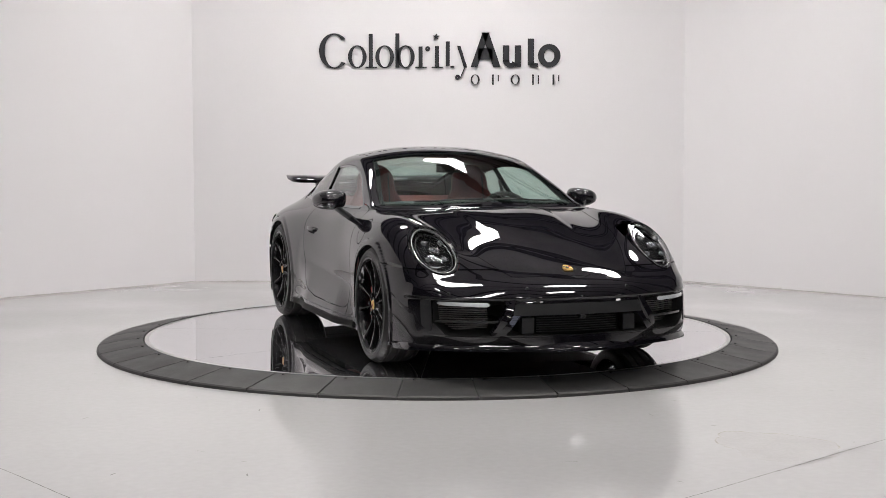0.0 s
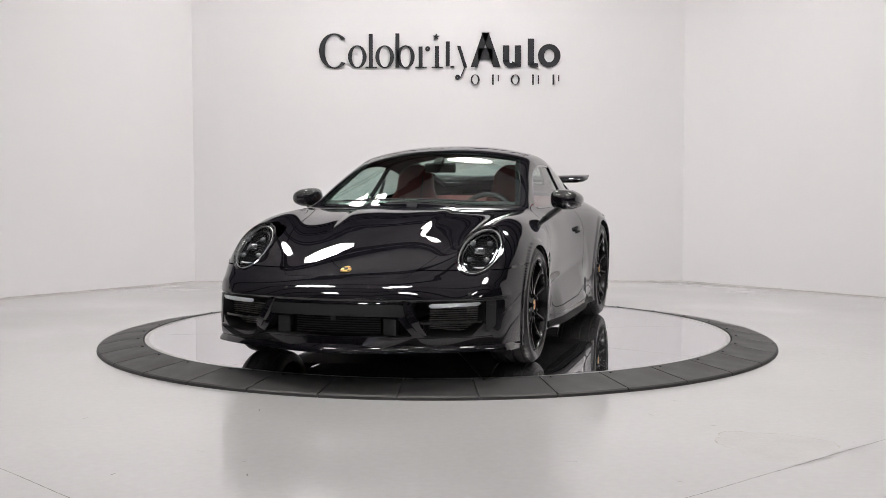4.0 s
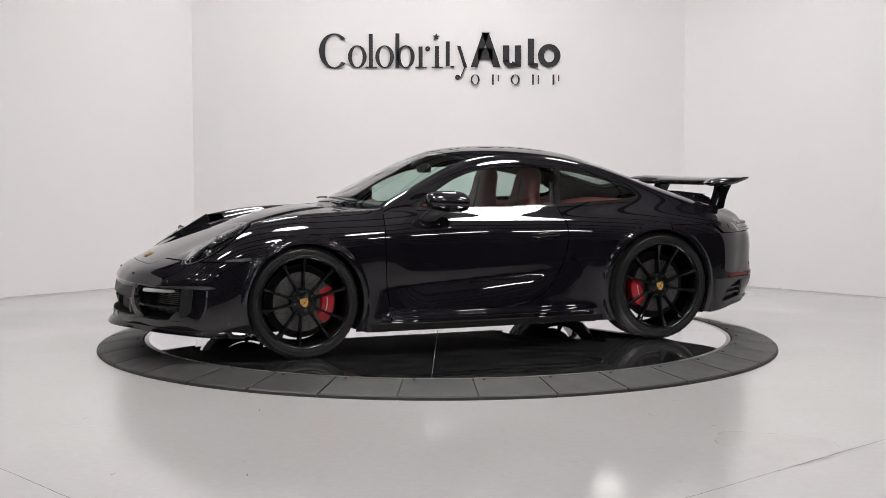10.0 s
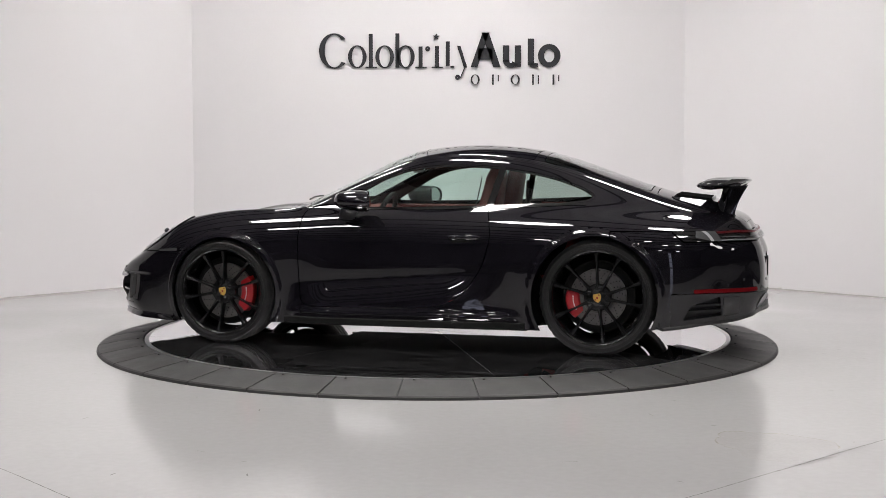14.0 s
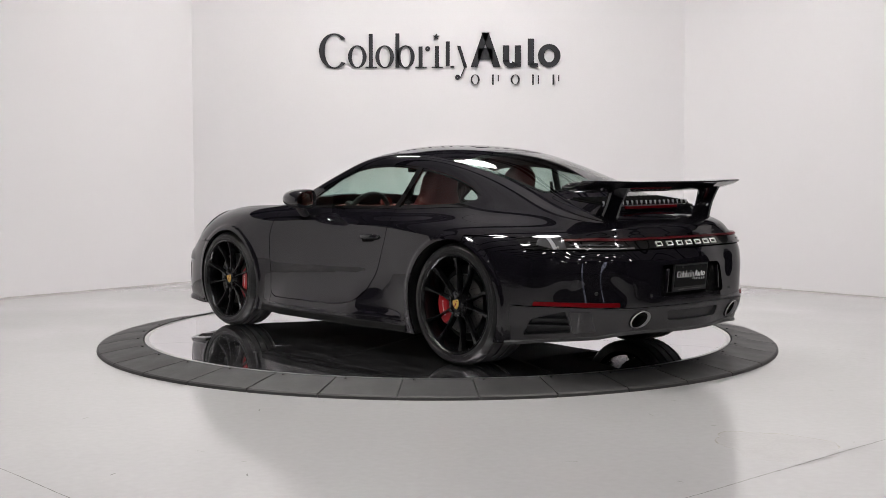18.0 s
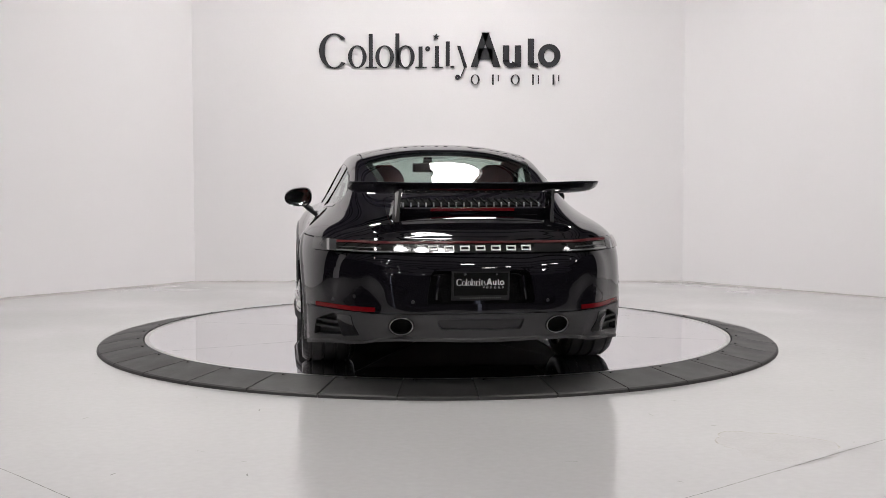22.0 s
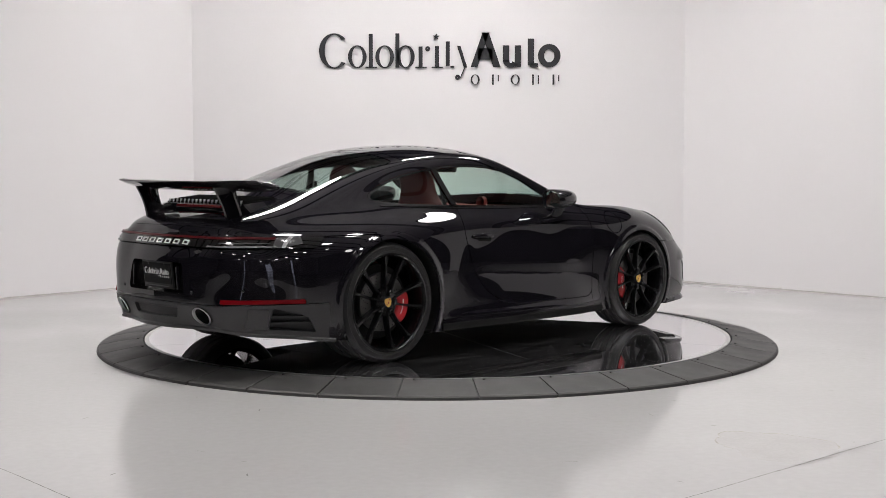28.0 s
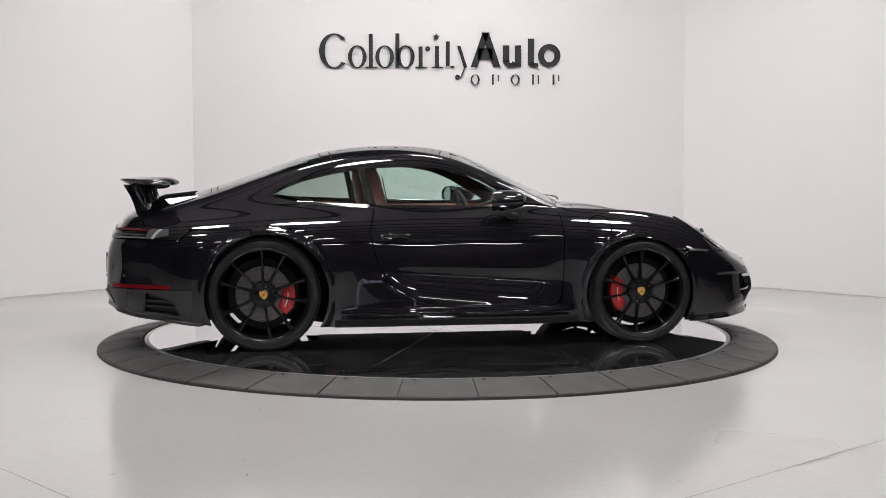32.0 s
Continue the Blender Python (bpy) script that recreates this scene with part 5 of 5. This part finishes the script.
        bm = bmesh.new()
        prism(bm, [(-.005, .006), (.005, .006), (.005, -.003), (0, -.008), (-.005, -.003)], 0.002, Matrix(((1, 0, 0, 0), (0, 0, 1, -0.0165), (0, 1, 0, 0), (0, 0, 0, 1))))
        for a, b in ((-.014, .016), (.014, -.008)):
            box(bm, (0.007, 0.002, 0.009), Matrix.Translation((a, -0.0157, b)))
        core = part("badge_core", bm, ENAMEL_RED, None)
        # brake
        disc_r = 0.180 if fx > 0 else 0.174
        bm = bmesh.new()
        lathe(bm, [(0.075, -0.078), (0.10, -0.078), (0.102, -0.072), (disc_r, -0.072), (disc_r, -0.100), (0.09, -0.100)], 64)
        rotor = part("brake_disc", bm, STEEL, None, "drilled steel brake disc", smooth=35)
        bm = bmesh.new()
        for k in range(22):
            for j, r in enumerate((0.117, 0.134, 0.150, 0.165)):
                a = 2 * math.pi * (k + 0.22 * j) / 22
                bmesh.ops.create_circle(bm, cap_ends=True, segments=6, radius=0.0038, matrix=Matrix.Translation((r * math.cos(a), -0.0712, r * math.sin(a))) @ pose(0, 0, 0, -90, 0, 0))
        holes = tagged(part("drill_holes", bm, LINER, None), kind="stuff")
        bm = bmesh.new()
        rows = []
        for k in range(13):
            a = radians((-37 + 74 * k / 12) if fx > 0 else (-29 + 58 * k / 12))
            e = 0.012 * (abs(k - 6) / 6) ** 4
            c, s = math.cos(a), math.sin(a)
            rows.append([(r * c, h, r * s) for r, h in ((0.112 + e, -0.068), (0.122 + e, -0.055 - e), (0.172, -0.050 - e), (0.198 - e, -0.058), (0.205 - e, -0.080), (0.200, -0.12), (0.122 + e, -0.12))])
        grid(bm, rows, closed_v=True, cap=True)
        caliper = part("brake_caliper", bm, CALIPER_RED, None, "red brake caliper", smooth=40)
        bm = bmesh.new()
        for k in range(7):
            box(bm, (0.006, 0.002, 0.010), Matrix.Rotation(radians(-15 + 5 * k), 4, "Y") @ Matrix.Translation((0.152, -0.0525, 0)))
        cal_mark = part("caliper_bars", bm, WHITE_MARK, None)
        bm = bmesh.new()
        lathe(bm, [(0.0, -0.128), (0.09, -0.120), (0.215, -0.126), (0.224, -0.118), (0.226, -0.130), (0.09, -0.136), (0.0, -0.14)], 40)
        shield = part("dust_shield", bm, LINER, None, "dark brake dust shield", smooth=40)
        for side in (1, -1):
            base = pose(fx, out * side, fr, 0, 0, 0 if side == 1 else 180)
            w = twin(barrel, car, base)
            twin(tyre, w, Matrix.Identity(4))
            twin(tread, w, Matrix.Identity(4))
            twin(marks, w, Matrix.Identity(4))
            twin(hub, w, Matrix.Identity(4))
            b = twin(crest, w, pose(0, 0, 0, 0, 12, 0))
            twin(core, w, pose(0, 0, 0, 0, 12, 0))
            for k in range(5):
                for d in (-15, 15):
                    # seen from outside, angles run against the axis on the car's left
                    twin(spoke, w, pose(0, 0, 0, 0, -(180 - (phase + 72 * k + d)), 0))
                twin(nut, w, pose(0, 0, 0, 0, -(180 - (phase + 72 * k)), 0) @ Matrix.Translation((0.058, 0, 0)))
            r = twin(rotor, car, base)
            twin(holes, r, Matrix.Identity(4))
            twin(shield, car, base)
            ang = cal if side == 1 else 180 - cal
            cp = twin(caliper, car, base @ pose(0, 0, 0, 0, -ang, 0))
            twin(cal_mark, cp, Matrix.Identity(4))
        for o in (tyre, tread, marks, barrel, spoke, hub, nut, crest, core, rotor, holes, caliper, cal_mark, shield):
            bpy.data.objects.remove(o)


# ---------------------------------------------------------------- studio
def floor_material():
    m = material("polished_concrete", (0.458, 0.448, 0.452), 0.13, spec=0.75, vary=0.045, scale=0.8, rough_vary=0.04, bump=0.00012, bump_scale=25)
    return m


def build_studio():
    FLOOR = floor_material()
    tagged(obj("floor", [(-16, -5.6, 0), (16, -5.6, 0), (16, 14, 0), (-16, 14, 0)], [(0, 1, 2, 3)], FLOOR),
           "pale grey polished concrete floor", kind="structure")
    # stands for unlit floor out of view: its darkness is put into the colour
    HALL = material("unlit_hall_concrete", (0.07, 0.068, 0.070), 0.035, spec=0.7, vary=0.2, scale=1.2)
    tagged(obj("hall_floor", [(-16, -18, 0), (16, -18, 0), (16, -5.6, 0), (-16, -5.6, 0)], [(0, 1, 2, 3)], HALL),
           "unseen concrete hall floor behind the camera, coloured dark as if unlit", kind="structure")
    plan = [(-6.55, -0.32), (-4.02, 2.575), (-2.54, 4.27), (2.56, 4.27), (4.13, 2.62), (6.6, 0.02)]
    names = ("wall_west_end", "wall_west", "wall_north", "wall_east", "wall_east_end")
    for name, (ax, ay), (bx, by) in zip(names, plan, plan[1:]):
        d = Vector((bx - ax, by - ay, 0)).normalized()
        nv = Vector((-d.y, d.x, 0)) * 0.12
        H = 3.25
        v = [(ax, ay, 0), (bx, by, 0), (bx, by, H), (ax, ay, H)]
        v += [(p[0] + nv.x, p[1] + nv.y, p[2]) for p in v]
        ob = obj(name, v, [(0, 1, 2, 3), (5, 4, 7, 6), (3, 2, 6, 7), (1, 0, 4, 5), (0, 3, 7, 4), (2, 1, 5, 6)], WHITE_WALL)
        tagged(ob, "white painted studio wall", kind="structure")
    FOOT = material("wall_foot_sealant", (0.42, 0.40, 0.39), 0.7, vary=0.25, scale=6)
    for (ax, ay), (bx, by) in zip(plan, plan[1:]):
        d = Vector((bx - ax, by - ay, 0)).normalized()
        nv = Vector((d.y, -d.x, 0)) * 0.008
        v = [(ax, ay, 0.0), (bx, by, 0.0), (bx, by, 0.012), (ax, ay, 0.012)]
        v = [(p[0] + nv.x, p[1] + nv.y, p[2]) for p in v[:2]] + v[2:]
        tagged(obj("baseboard", v, [(0, 1, 2, 3)], FOOT), "thin sealant line at the foot of the wall", kind="structure")
    DEEP = material("dark_hall_wall", (0.055, 0.053, 0.062), 0.8, vary=0.3, scale=1.0)
    Z = 5.6
    for name, a, b in (("hall_wall_south", (-16, -18), (16, -18)), ("hall_wall_east", (16, -18), (16, 14)), ("hall_wall_north", (16, 14), (-16, 14)), ("hall_wall_west", (-16, 14), (-16, -18))):
        d = Vector((b[0] - a[0], b[1] - a[1], 0)).normalized()
        o = Vector((d.y, -d.x, 0)) * 0.2
        v = [(a[0], a[1], 0), (b[0], b[1], 0), (b[0], b[1], Z), (a[0], a[1], Z)]
        v += [(p[0] + o.x, p[1] + o.y, p[2]) for p in v]
        tagged(obj(name, v, [(3, 2, 1, 0), (4, 5, 6, 7), (7, 6, 2, 3)], DEEP), "dark wall of the surrounding hall", kind="structure")
    tagged(obj("ceiling", [(-16, -18, Z), (16, -18, Z), (16, 14, Z), (-16, 14, Z), (-16, -18, Z + .2), (16, -18, Z + .2), (16, 14, Z + .2), (-16, 14, Z + .2)],
               [(3, 2, 1, 0), (4, 5, 6, 7)], PALE_CEILING), "hall ceiling, coloured pale to add bounce light", kind="structure")
    BEAM = material("grey_steel_beam", (0.03, 0.03, 0.032), 0.5, vary=0.2, scale=3)
    for k in range(15):
        bm = bmesh.new()
        y = -13 + 1.8 * k
        box(bm, (32, 0.17, 0.02), pose(0, y, 5.30))
        box(bm, (32, 0.17, 0.02), pose(0, y, 5.52))
        for j in range(40):
            x = -15.6 + 0.8 * j
            box(bm, (0.46, 0.015, 0.015), pose(x, y, 5.41, 0, 28 if j % 2 else -28, 0))
        tagged(part("roof_beam", bm, BEAM), "grey steel lattice roof beam", "beam", "roof beams", "structure")
    DAY = material("daylight_pane", (0.75, 0.78, 1.0), 0.3, emit=1.3)
    FRAME = material("door_frame_grey", (0.12, 0.12, 0.13), 0.5)
    for n, x in ((1, -4.2), (2, 4.6)):
        win = tagged(new("window_%d" % n), "narrow grey hall door with four daylight panes", kind="structure")
        win.location = (x, -17.96, 0)
        bm = bmesh.new()
        box(bm, (0.10, 0.06, 3.4), pose(-0.33, 0, 1.7))
        box(bm, (0.10, 0.06, 3.4), pose(0.33, 0, 1.7))
        for k in range(5):
            box(bm, (0.56, 0.06, 0.10), pose(0, 0, 0.05 + 0.825 * k))
        part("window_frame", bm, FRAME, win)
        for k in range(4):
            bm = bmesh.new()
            box(bm, (0.56, 0.02, 0.725), pose(0, -0.01, 0.4625 + 0.825 * k))
            part("pane", bm, DAY, win)
    # floor joints, stain and scuffs
    JOINT = material("joint_filler", (0.13, 0.125, 0.12), 0.9, spec=0.03, vary=0.3, scale=30)
    for (ax, ay), (bx, by) in (((-5.0, -0.265), (-0.2, -5.505)), ((-0.6, -5.62), (6.2, 0.53))):
        d = Vector((bx - ax, by - ay, 0)).normalized()
        side = Vector((-d.y, d.x, 0))
        a = Vector((ax, ay, 0.0016))
        long = math.hypot(bx - ax, by - ay)
        chip = random.Random(int(ax * 100))
        count = int(long / 0.02)
        v, f = [], []
        for k in range(count + 1):
            w = 0.0013 + 0.0010 * chip.random() + (0.004 * chip.random() if chip.random() < 0.06 else 0)
            shift = 0.0012 * math.sin(k * 0.21) + 0.0008 * chip.uniform(-1, 1)
            p = a + d * (long * k / count) + side * shift
            v += [p - side * w, p + side * w]
            if k:
                f.append((2 * k - 2, 2 * k, 2 * k + 1, 2 * k - 1))
        tagged(obj("floor_joint", v, f, JOINT), "thin filled joint in the floor", kind="structure")
    STAIN = material("dried_stain", (0.27, 0.255, 0.24), 0.9, spec=0.03, vary=0.25, scale=15)
    rnd = random.Random(4)
    ring = []
    for k in range(64):
        a = 2 * math.pi * k / 64
        wob = 1 + 0.10 * math.sin(3 * a + 1) + 0.06 * math.sin(7 * a) + 0.04 * rnd.uniform(-1, 1)
        ring.append((1.49 + 0.245 * wob * math.cos(a) - 0.03 * math.sin(a), -3.40 + 0.30 * wob * math.sin(a)))
    v, f = [], []
    for k, (x, y) in enumerate(ring):
        w = 0.008 * (0.4 + rnd.random()) if 0.06 < (k / 64 + 0.08) % 1 < 0.60 else 0.0012
        dx, dy = x - 1.49, y + 3.40
        q = math.hypot(dx, dy)
        v += [(x, y, 0.0014), (x + dx / q * w, y + dy / q * w, 0.0014)]
    for k in range(64):
        j = (k + 1) % 64
        f.append((2 * k, 2 * k + 1, 2 * j + 1, 2 * j))
    FILM = material("water_film", (0.440, 0.428, 0.428), 0.15, spec=0.5, vary=0.06, scale=9)
    tagged(obj("stain_film", [(x, y, 0.0009) for x, y in ring], [tuple(range(64))], FILM), "faint dull patch inside the water stain", "stain", kind="stuff")
    tagged(obj("floor_stain", v, f, STAIN), "dried ring-shaped water stain on the floor", "stain", kind="stuff")
    SCUFF = material("dark_scuff", (0.10, 0.095, 0.09), 0.6)
    v, f = [], []
    for k in range(90):
        a, r = rnd.uniform(0, 2 * math.pi), rnd.uniform(2.4, 5.2)
        x, y = r * math.cos(a), r * math.sin(a)
        if y > 3.6 or abs(x) > 4.2:
            continue
        l, w, t = rnd.uniform(0.008, 0.03) * (2.0 if k % 11 == 0 else 1), rnd.uniform(0.002, 0.005), rnd.uniform(0, 3.1)
        i = len(v)
        for p, q in ((-l, -w), (l, -w * .3), (l * .7, w), (-l * .5, w * .8)):
            v.append((x + p * math.cos(t) - q * math.sin(t), y + p * math.sin(t) + q * math.cos(t), 0.0013))
        f.append((i, i + 1, i + 2, i + 3))
    tagged(obj("floor_scuffs", v, f, SCUFF), "small dark scuffs and specks on the floor", "scuff marks", kind="stuff")
    # dirt and chips along the wall's foot
    GRIME = material("wall_grime", (0.60, 0.575, 0.55), 0.8, vary=0.4, scale=20)
    v, f = [], []
    for (ax, ay), (bx, by) in zip(plan, plan[1:]):
        d = Vector((bx - ax, by - ay, 0))
        out = Vector((d.y, -d.x, 0)).normalized() * 0.006
        for k in range(int(d.length * 9)):
            p = Vector((ax, ay, 0)) + d * rnd.random() + out
            w = d.normalized() * rnd.uniform(0.004, 0.03)
            h = rnd.uniform(0.002, 0.006) * (2.2 if k % 17 == 0 else 1)
            i = len(v)
            z = 0.013
            v += [p - w + Vector((0, 0, z)), p + w + Vector((0, 0, z)), p + w * 0.5 + Vector((0, 0, z + h)), p - w * 0.7 + Vector((0, 0, z + h * 0.7))]
            f.append((i, i + 1, i + 2, i + 3))
    tagged(obj("wall_scuffs", v, f, GRIME), "small brown scuffs and chips along the foot of the walls", "scuff marks", kind="stuff")
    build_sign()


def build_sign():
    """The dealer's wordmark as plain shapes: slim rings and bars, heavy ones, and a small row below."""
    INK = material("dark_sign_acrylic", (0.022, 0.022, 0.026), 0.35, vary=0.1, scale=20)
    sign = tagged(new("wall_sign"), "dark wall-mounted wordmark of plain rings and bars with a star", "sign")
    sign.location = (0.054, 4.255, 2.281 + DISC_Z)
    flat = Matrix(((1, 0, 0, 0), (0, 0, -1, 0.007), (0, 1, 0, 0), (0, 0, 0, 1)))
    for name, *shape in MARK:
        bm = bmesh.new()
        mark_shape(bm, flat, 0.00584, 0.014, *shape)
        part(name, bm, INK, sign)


def build_lamps():
    GLOW = material("softbox_fabric", (1.0, 0.97, 0.95), 0.8, emit=LAMP_POWER)
    CASE = material("softbox_case", (0.02, 0.02, 0.02), 0.7)
    for x, y, r in LAMPS:
        lamp = tagged(new("softbox"), "octagonal white softbox hanging from the ceiling", "studio lamp", "studio softboxes")
        lamp.location = (x, y, LAMP_Z)
        bm = bmesh.new()
        outline = [(r * math.cos(radians(22.5 + 45 * k)), 0.7 * r * math.sin(radians(22.5 + 45 * k))) for k in range(8)]
        prism(bm, outline, 0.02, Matrix.Identity(4))
        part("diffuser", bm, GLOW, lamp)
        bm = bmesh.new()
        grid(bm, [[(a * 1.02, b * 1.02, -0.03) for a, b in outline], [(a * 1.02, b * 1.02, 0.04) for a, b in outline], [(a * .25, b * .25, 0.30) for a, b in outline]], closed_v=True, cap=False)
        part("case", bm, CASE, lamp)
        bm = bmesh.new()
        tube(bm, [(0, 0, 0.28), (0, 0, 5.6 - LAMP_Z)], 0.008)
        part("pole", bm, CASE, lamp)


def build_side_lamp():
    GLOW = material("side_softbox_fabric", (1.0, 0.97, 0.95), 0.8, emit=11.0)
    CASE = material("stand_black", (0.02, 0.02, 0.02), 0.6)
    lamp = tagged(new("standing_softbox"), "octagonal white softbox on a black tripod stand", "studio lamp")
    lamp.location = (7.7, -5.1, 0)
    face = Vector((-7.4, 4.2, -2.8)).to_track_quat("Z", "Y").to_matrix().to_4x4()
    head = Matrix.Translation((0, 0, 3.2)) @ face
    outline = [(0.40 * math.cos(radians(22.5 + 45 * k)), 0.40 * math.sin(radians(22.5 + 45 * k))) for k in range(8)]
    bm = bmesh.new()
    prism(bm, outline, 0.02, head)
    part("diffuser", bm, GLOW, lamp)
    bm = bmesh.new()
    grid(bm, [[head @ Vector((a * 1.03, b * 1.03, 0.03)) for a, b in outline], [head @ Vector((a * 1.03, b * 1.03, -0.05)) for a, b in outline], [head @ Vector((a * .25, b * .25, -0.38)) for a, b in outline]], closed_v=True)
    part("case", bm, CASE, lamp)
    bm = bmesh.new()
    tube(bm, [(0.16, -0.09, 0.3), (0.16, -0.09, 3.2)], 0.02)
    part("pole", bm, CASE, lamp)
    for k in range(3):
        a = radians(120 * k)
        bm = bmesh.new()
        tube(bm, [(0.16, -0.09, 0.9), (0.16 + 0.6 * math.cos(a), -0.09 + 0.6 * math.sin(a), 0.015)], 0.014)
        part("leg", bm, CASE, lamp)


def build_turntable():
    TREAD = material("dark_rubber_panel", (0.031, 0.030, 0.030), 0.55, vary=0.22, scale=5, bump=0.0005, bump_scale=250, rough_vary=0.1)
    MIRROR = material("mirror_disc", (0.80, 0.79, 0.82), 0.014, metal=0.98, rough_vary=0.008, scale=3)
    nt = MIRROR.node_tree
    tc = nt.nodes.new("ShaderNodeTexCoord")
    stretch = nt.nodes.new("ShaderNodeMapping")
    socket(stretch, "Scale", (2.2, 9.0, 1.0))
    dust = nt.nodes.new("ShaderNodeTexNoise")
    socket(dust, "Scale", 1.6)
    socket(dust, "Detail", 9.0)
    socket(dust, "Roughness", 0.7)
    span = nt.nodes.new("ShaderNodeMapRange")
    socket(span, "From Min", 0.45)
    socket(span, "From Max", 0.72)
    socket(span, "To Min", 0.995)
    socket(span, "To Max", 0.945)
    nt.links.new(tc.outputs["Object"], stretch.inputs["Vector"])
    nt.links.new(stretch.outputs[0], dust.inputs["Vector"])
    nt.links.new(dust.outputs["Fac"], span.inputs["Value"])
    nt.links.new(span.outputs[0], nt.nodes["Principled BSDF"].inputs["Metallic"])
    GROOVE = material("dark_groove", (0.02, 0.02, 0.02), 0.7)
    SEAM = material("seam_filler", (0.30, 0.30, 0.31), 0.5)
    METAL = material("trim_metal", (0.62, 0.62, 0.62), 0.3, metal=1.0, vary=0.1)
    ring = tagged(new("turntable_ring"), "dark rubber ramp ring round the turntable", "turntable")
    n = 34
    step = 2 * math.pi / n
    bm = bmesh.new()
    lathe(bm, [(2.032, 0.0), (2.032, DISC_Z - 0.003), (2.315, 0.012), (2.315, 0.0)], 136, "z")
    part("ring_base", bm, GROOVE, ring)
    me = None
    for k in range(n):
        if me is None:
            bm = bmesh.new()
            rows = []
            for j in range(7):
                a = -math.pi / 2 + step / 2 + 0.0019 + (step - 0.0038) * j / 6
                c, s = math.cos(a), math.sin(a)
                rows.append([(r * c, r * s, z) for r, z in ((2.026, 0.02), (2.026, DISC_Z + 0.002), (2.030, DISC_Z + 0.005), (2.316, 0.022), (2.325, 0.015), (2.328, 0.0), (2.03, 0.0))])
            grid(bm, rows, closed_v=True, cap=True)
            ob = part("ramp_panel", bm, TREAD, ring)
            me = ob.data
        else:
            ob = new("ramp_panel", me)
            ob.parent = ring
            ob.rotation_euler = (0, 0, step * k)
        a = -math.pi / 2 + step / 2 + step * k
        for da in (0.03,):
            bm = bmesh.new()
            lathe(bm, [(0.0, 0.006), (0.006, 0.006), (0.009, 0.0)], 10, "z", (2.060 * math.cos(a + da), 2.060 * math.sin(a + da), DISC_Z + 0.0005))
            part("bolt", bm, GROOVE, ring)
    disc = tagged(new("turntable_disc"), "mirror-polished revolving turntable disc with thin seams", "turntable")
    bm = bmesh.new()
    lathe(bm, [(0.0, -0.004), (2.018, -0.004), (2.018, -0.05)], 144, "z")
    part("disc_base", bm, SEAM, disc)
    bm = bmesh.new()
    lathe(bm, [(1.990, -0.003), (1.990, 0.001), (2.017, 0.001), (2.017, -0.02)], 144, "z")
    part("edge_trim", bm, METAL, disc)
    me = None
    for k in range(8):
        bm = bmesh.new()
        g = 0.0028
        pts = []
        for j in range(25):
            a = radians(23) + math.pi / 4 * k + math.pi / 4 * j / 24
            pts.append((1.988 * math.cos(a), 1.988 * math.sin(a)))
        mid = radians(23) + math.pi / 4 * (k + 0.5)
        off = (g * 2.6 * math.cos(mid), g * 2.6 * math.sin(mid))
        pts = [off] + [(x * 0.9995 + off[0] * .4, y * 0.9995 + off[1] * .4) for x, y in pts]
        prism(bm, pts, 0.004, Matrix.Translation((0, 0, -0.004)))
        part("mirror_sheet", bm, MIRROR, disc)
    disc.location.z = DISC_Z
    return disc


build_studio()
build_lamps()
build_side_lamp()
disc = build_turntable()
car = build_car()
build_wheels(car)

# turn of the table: seconds and degrees
TURN = [(0, -70.65), (1, -79.21), (2, -88.07), (3, -97.14), (4, -106.03), (5, -114.80), (6, -123.55), (7, -132.40), (8, -141.28), (9, -150.16),
        (10, -158.99), (11, -167.72), (12, -176.36), (13, -184.99), (14, -193.64), (15, -202.32), (16, -211.01), (17, -219.68), (18, -228.32),
        (19, -236.83), (20, -245.35), (21, -253.98), (22, -262.74), (23, -271.73), (24, -280.79), (25, -289.62), (26, -298.31), (27, -306.98),
        (28, -315.76), (29, -324.79), (30, -333.73), (31, -342.49), (32, -351.15)]
CAR_ON_DISC = Matrix.Translation((-0.0048, 0.0548, 0))


def motions():
    walk(car, [(t, pose(0, 0, DISC_Z, 0, 0, a) @ CAR_ON_DISC) for t, a in TURN])
    walk(disc, [(t, pose(0, 0, DISC_Z, 0, 0, a)) for t, a in TURN])


motions()
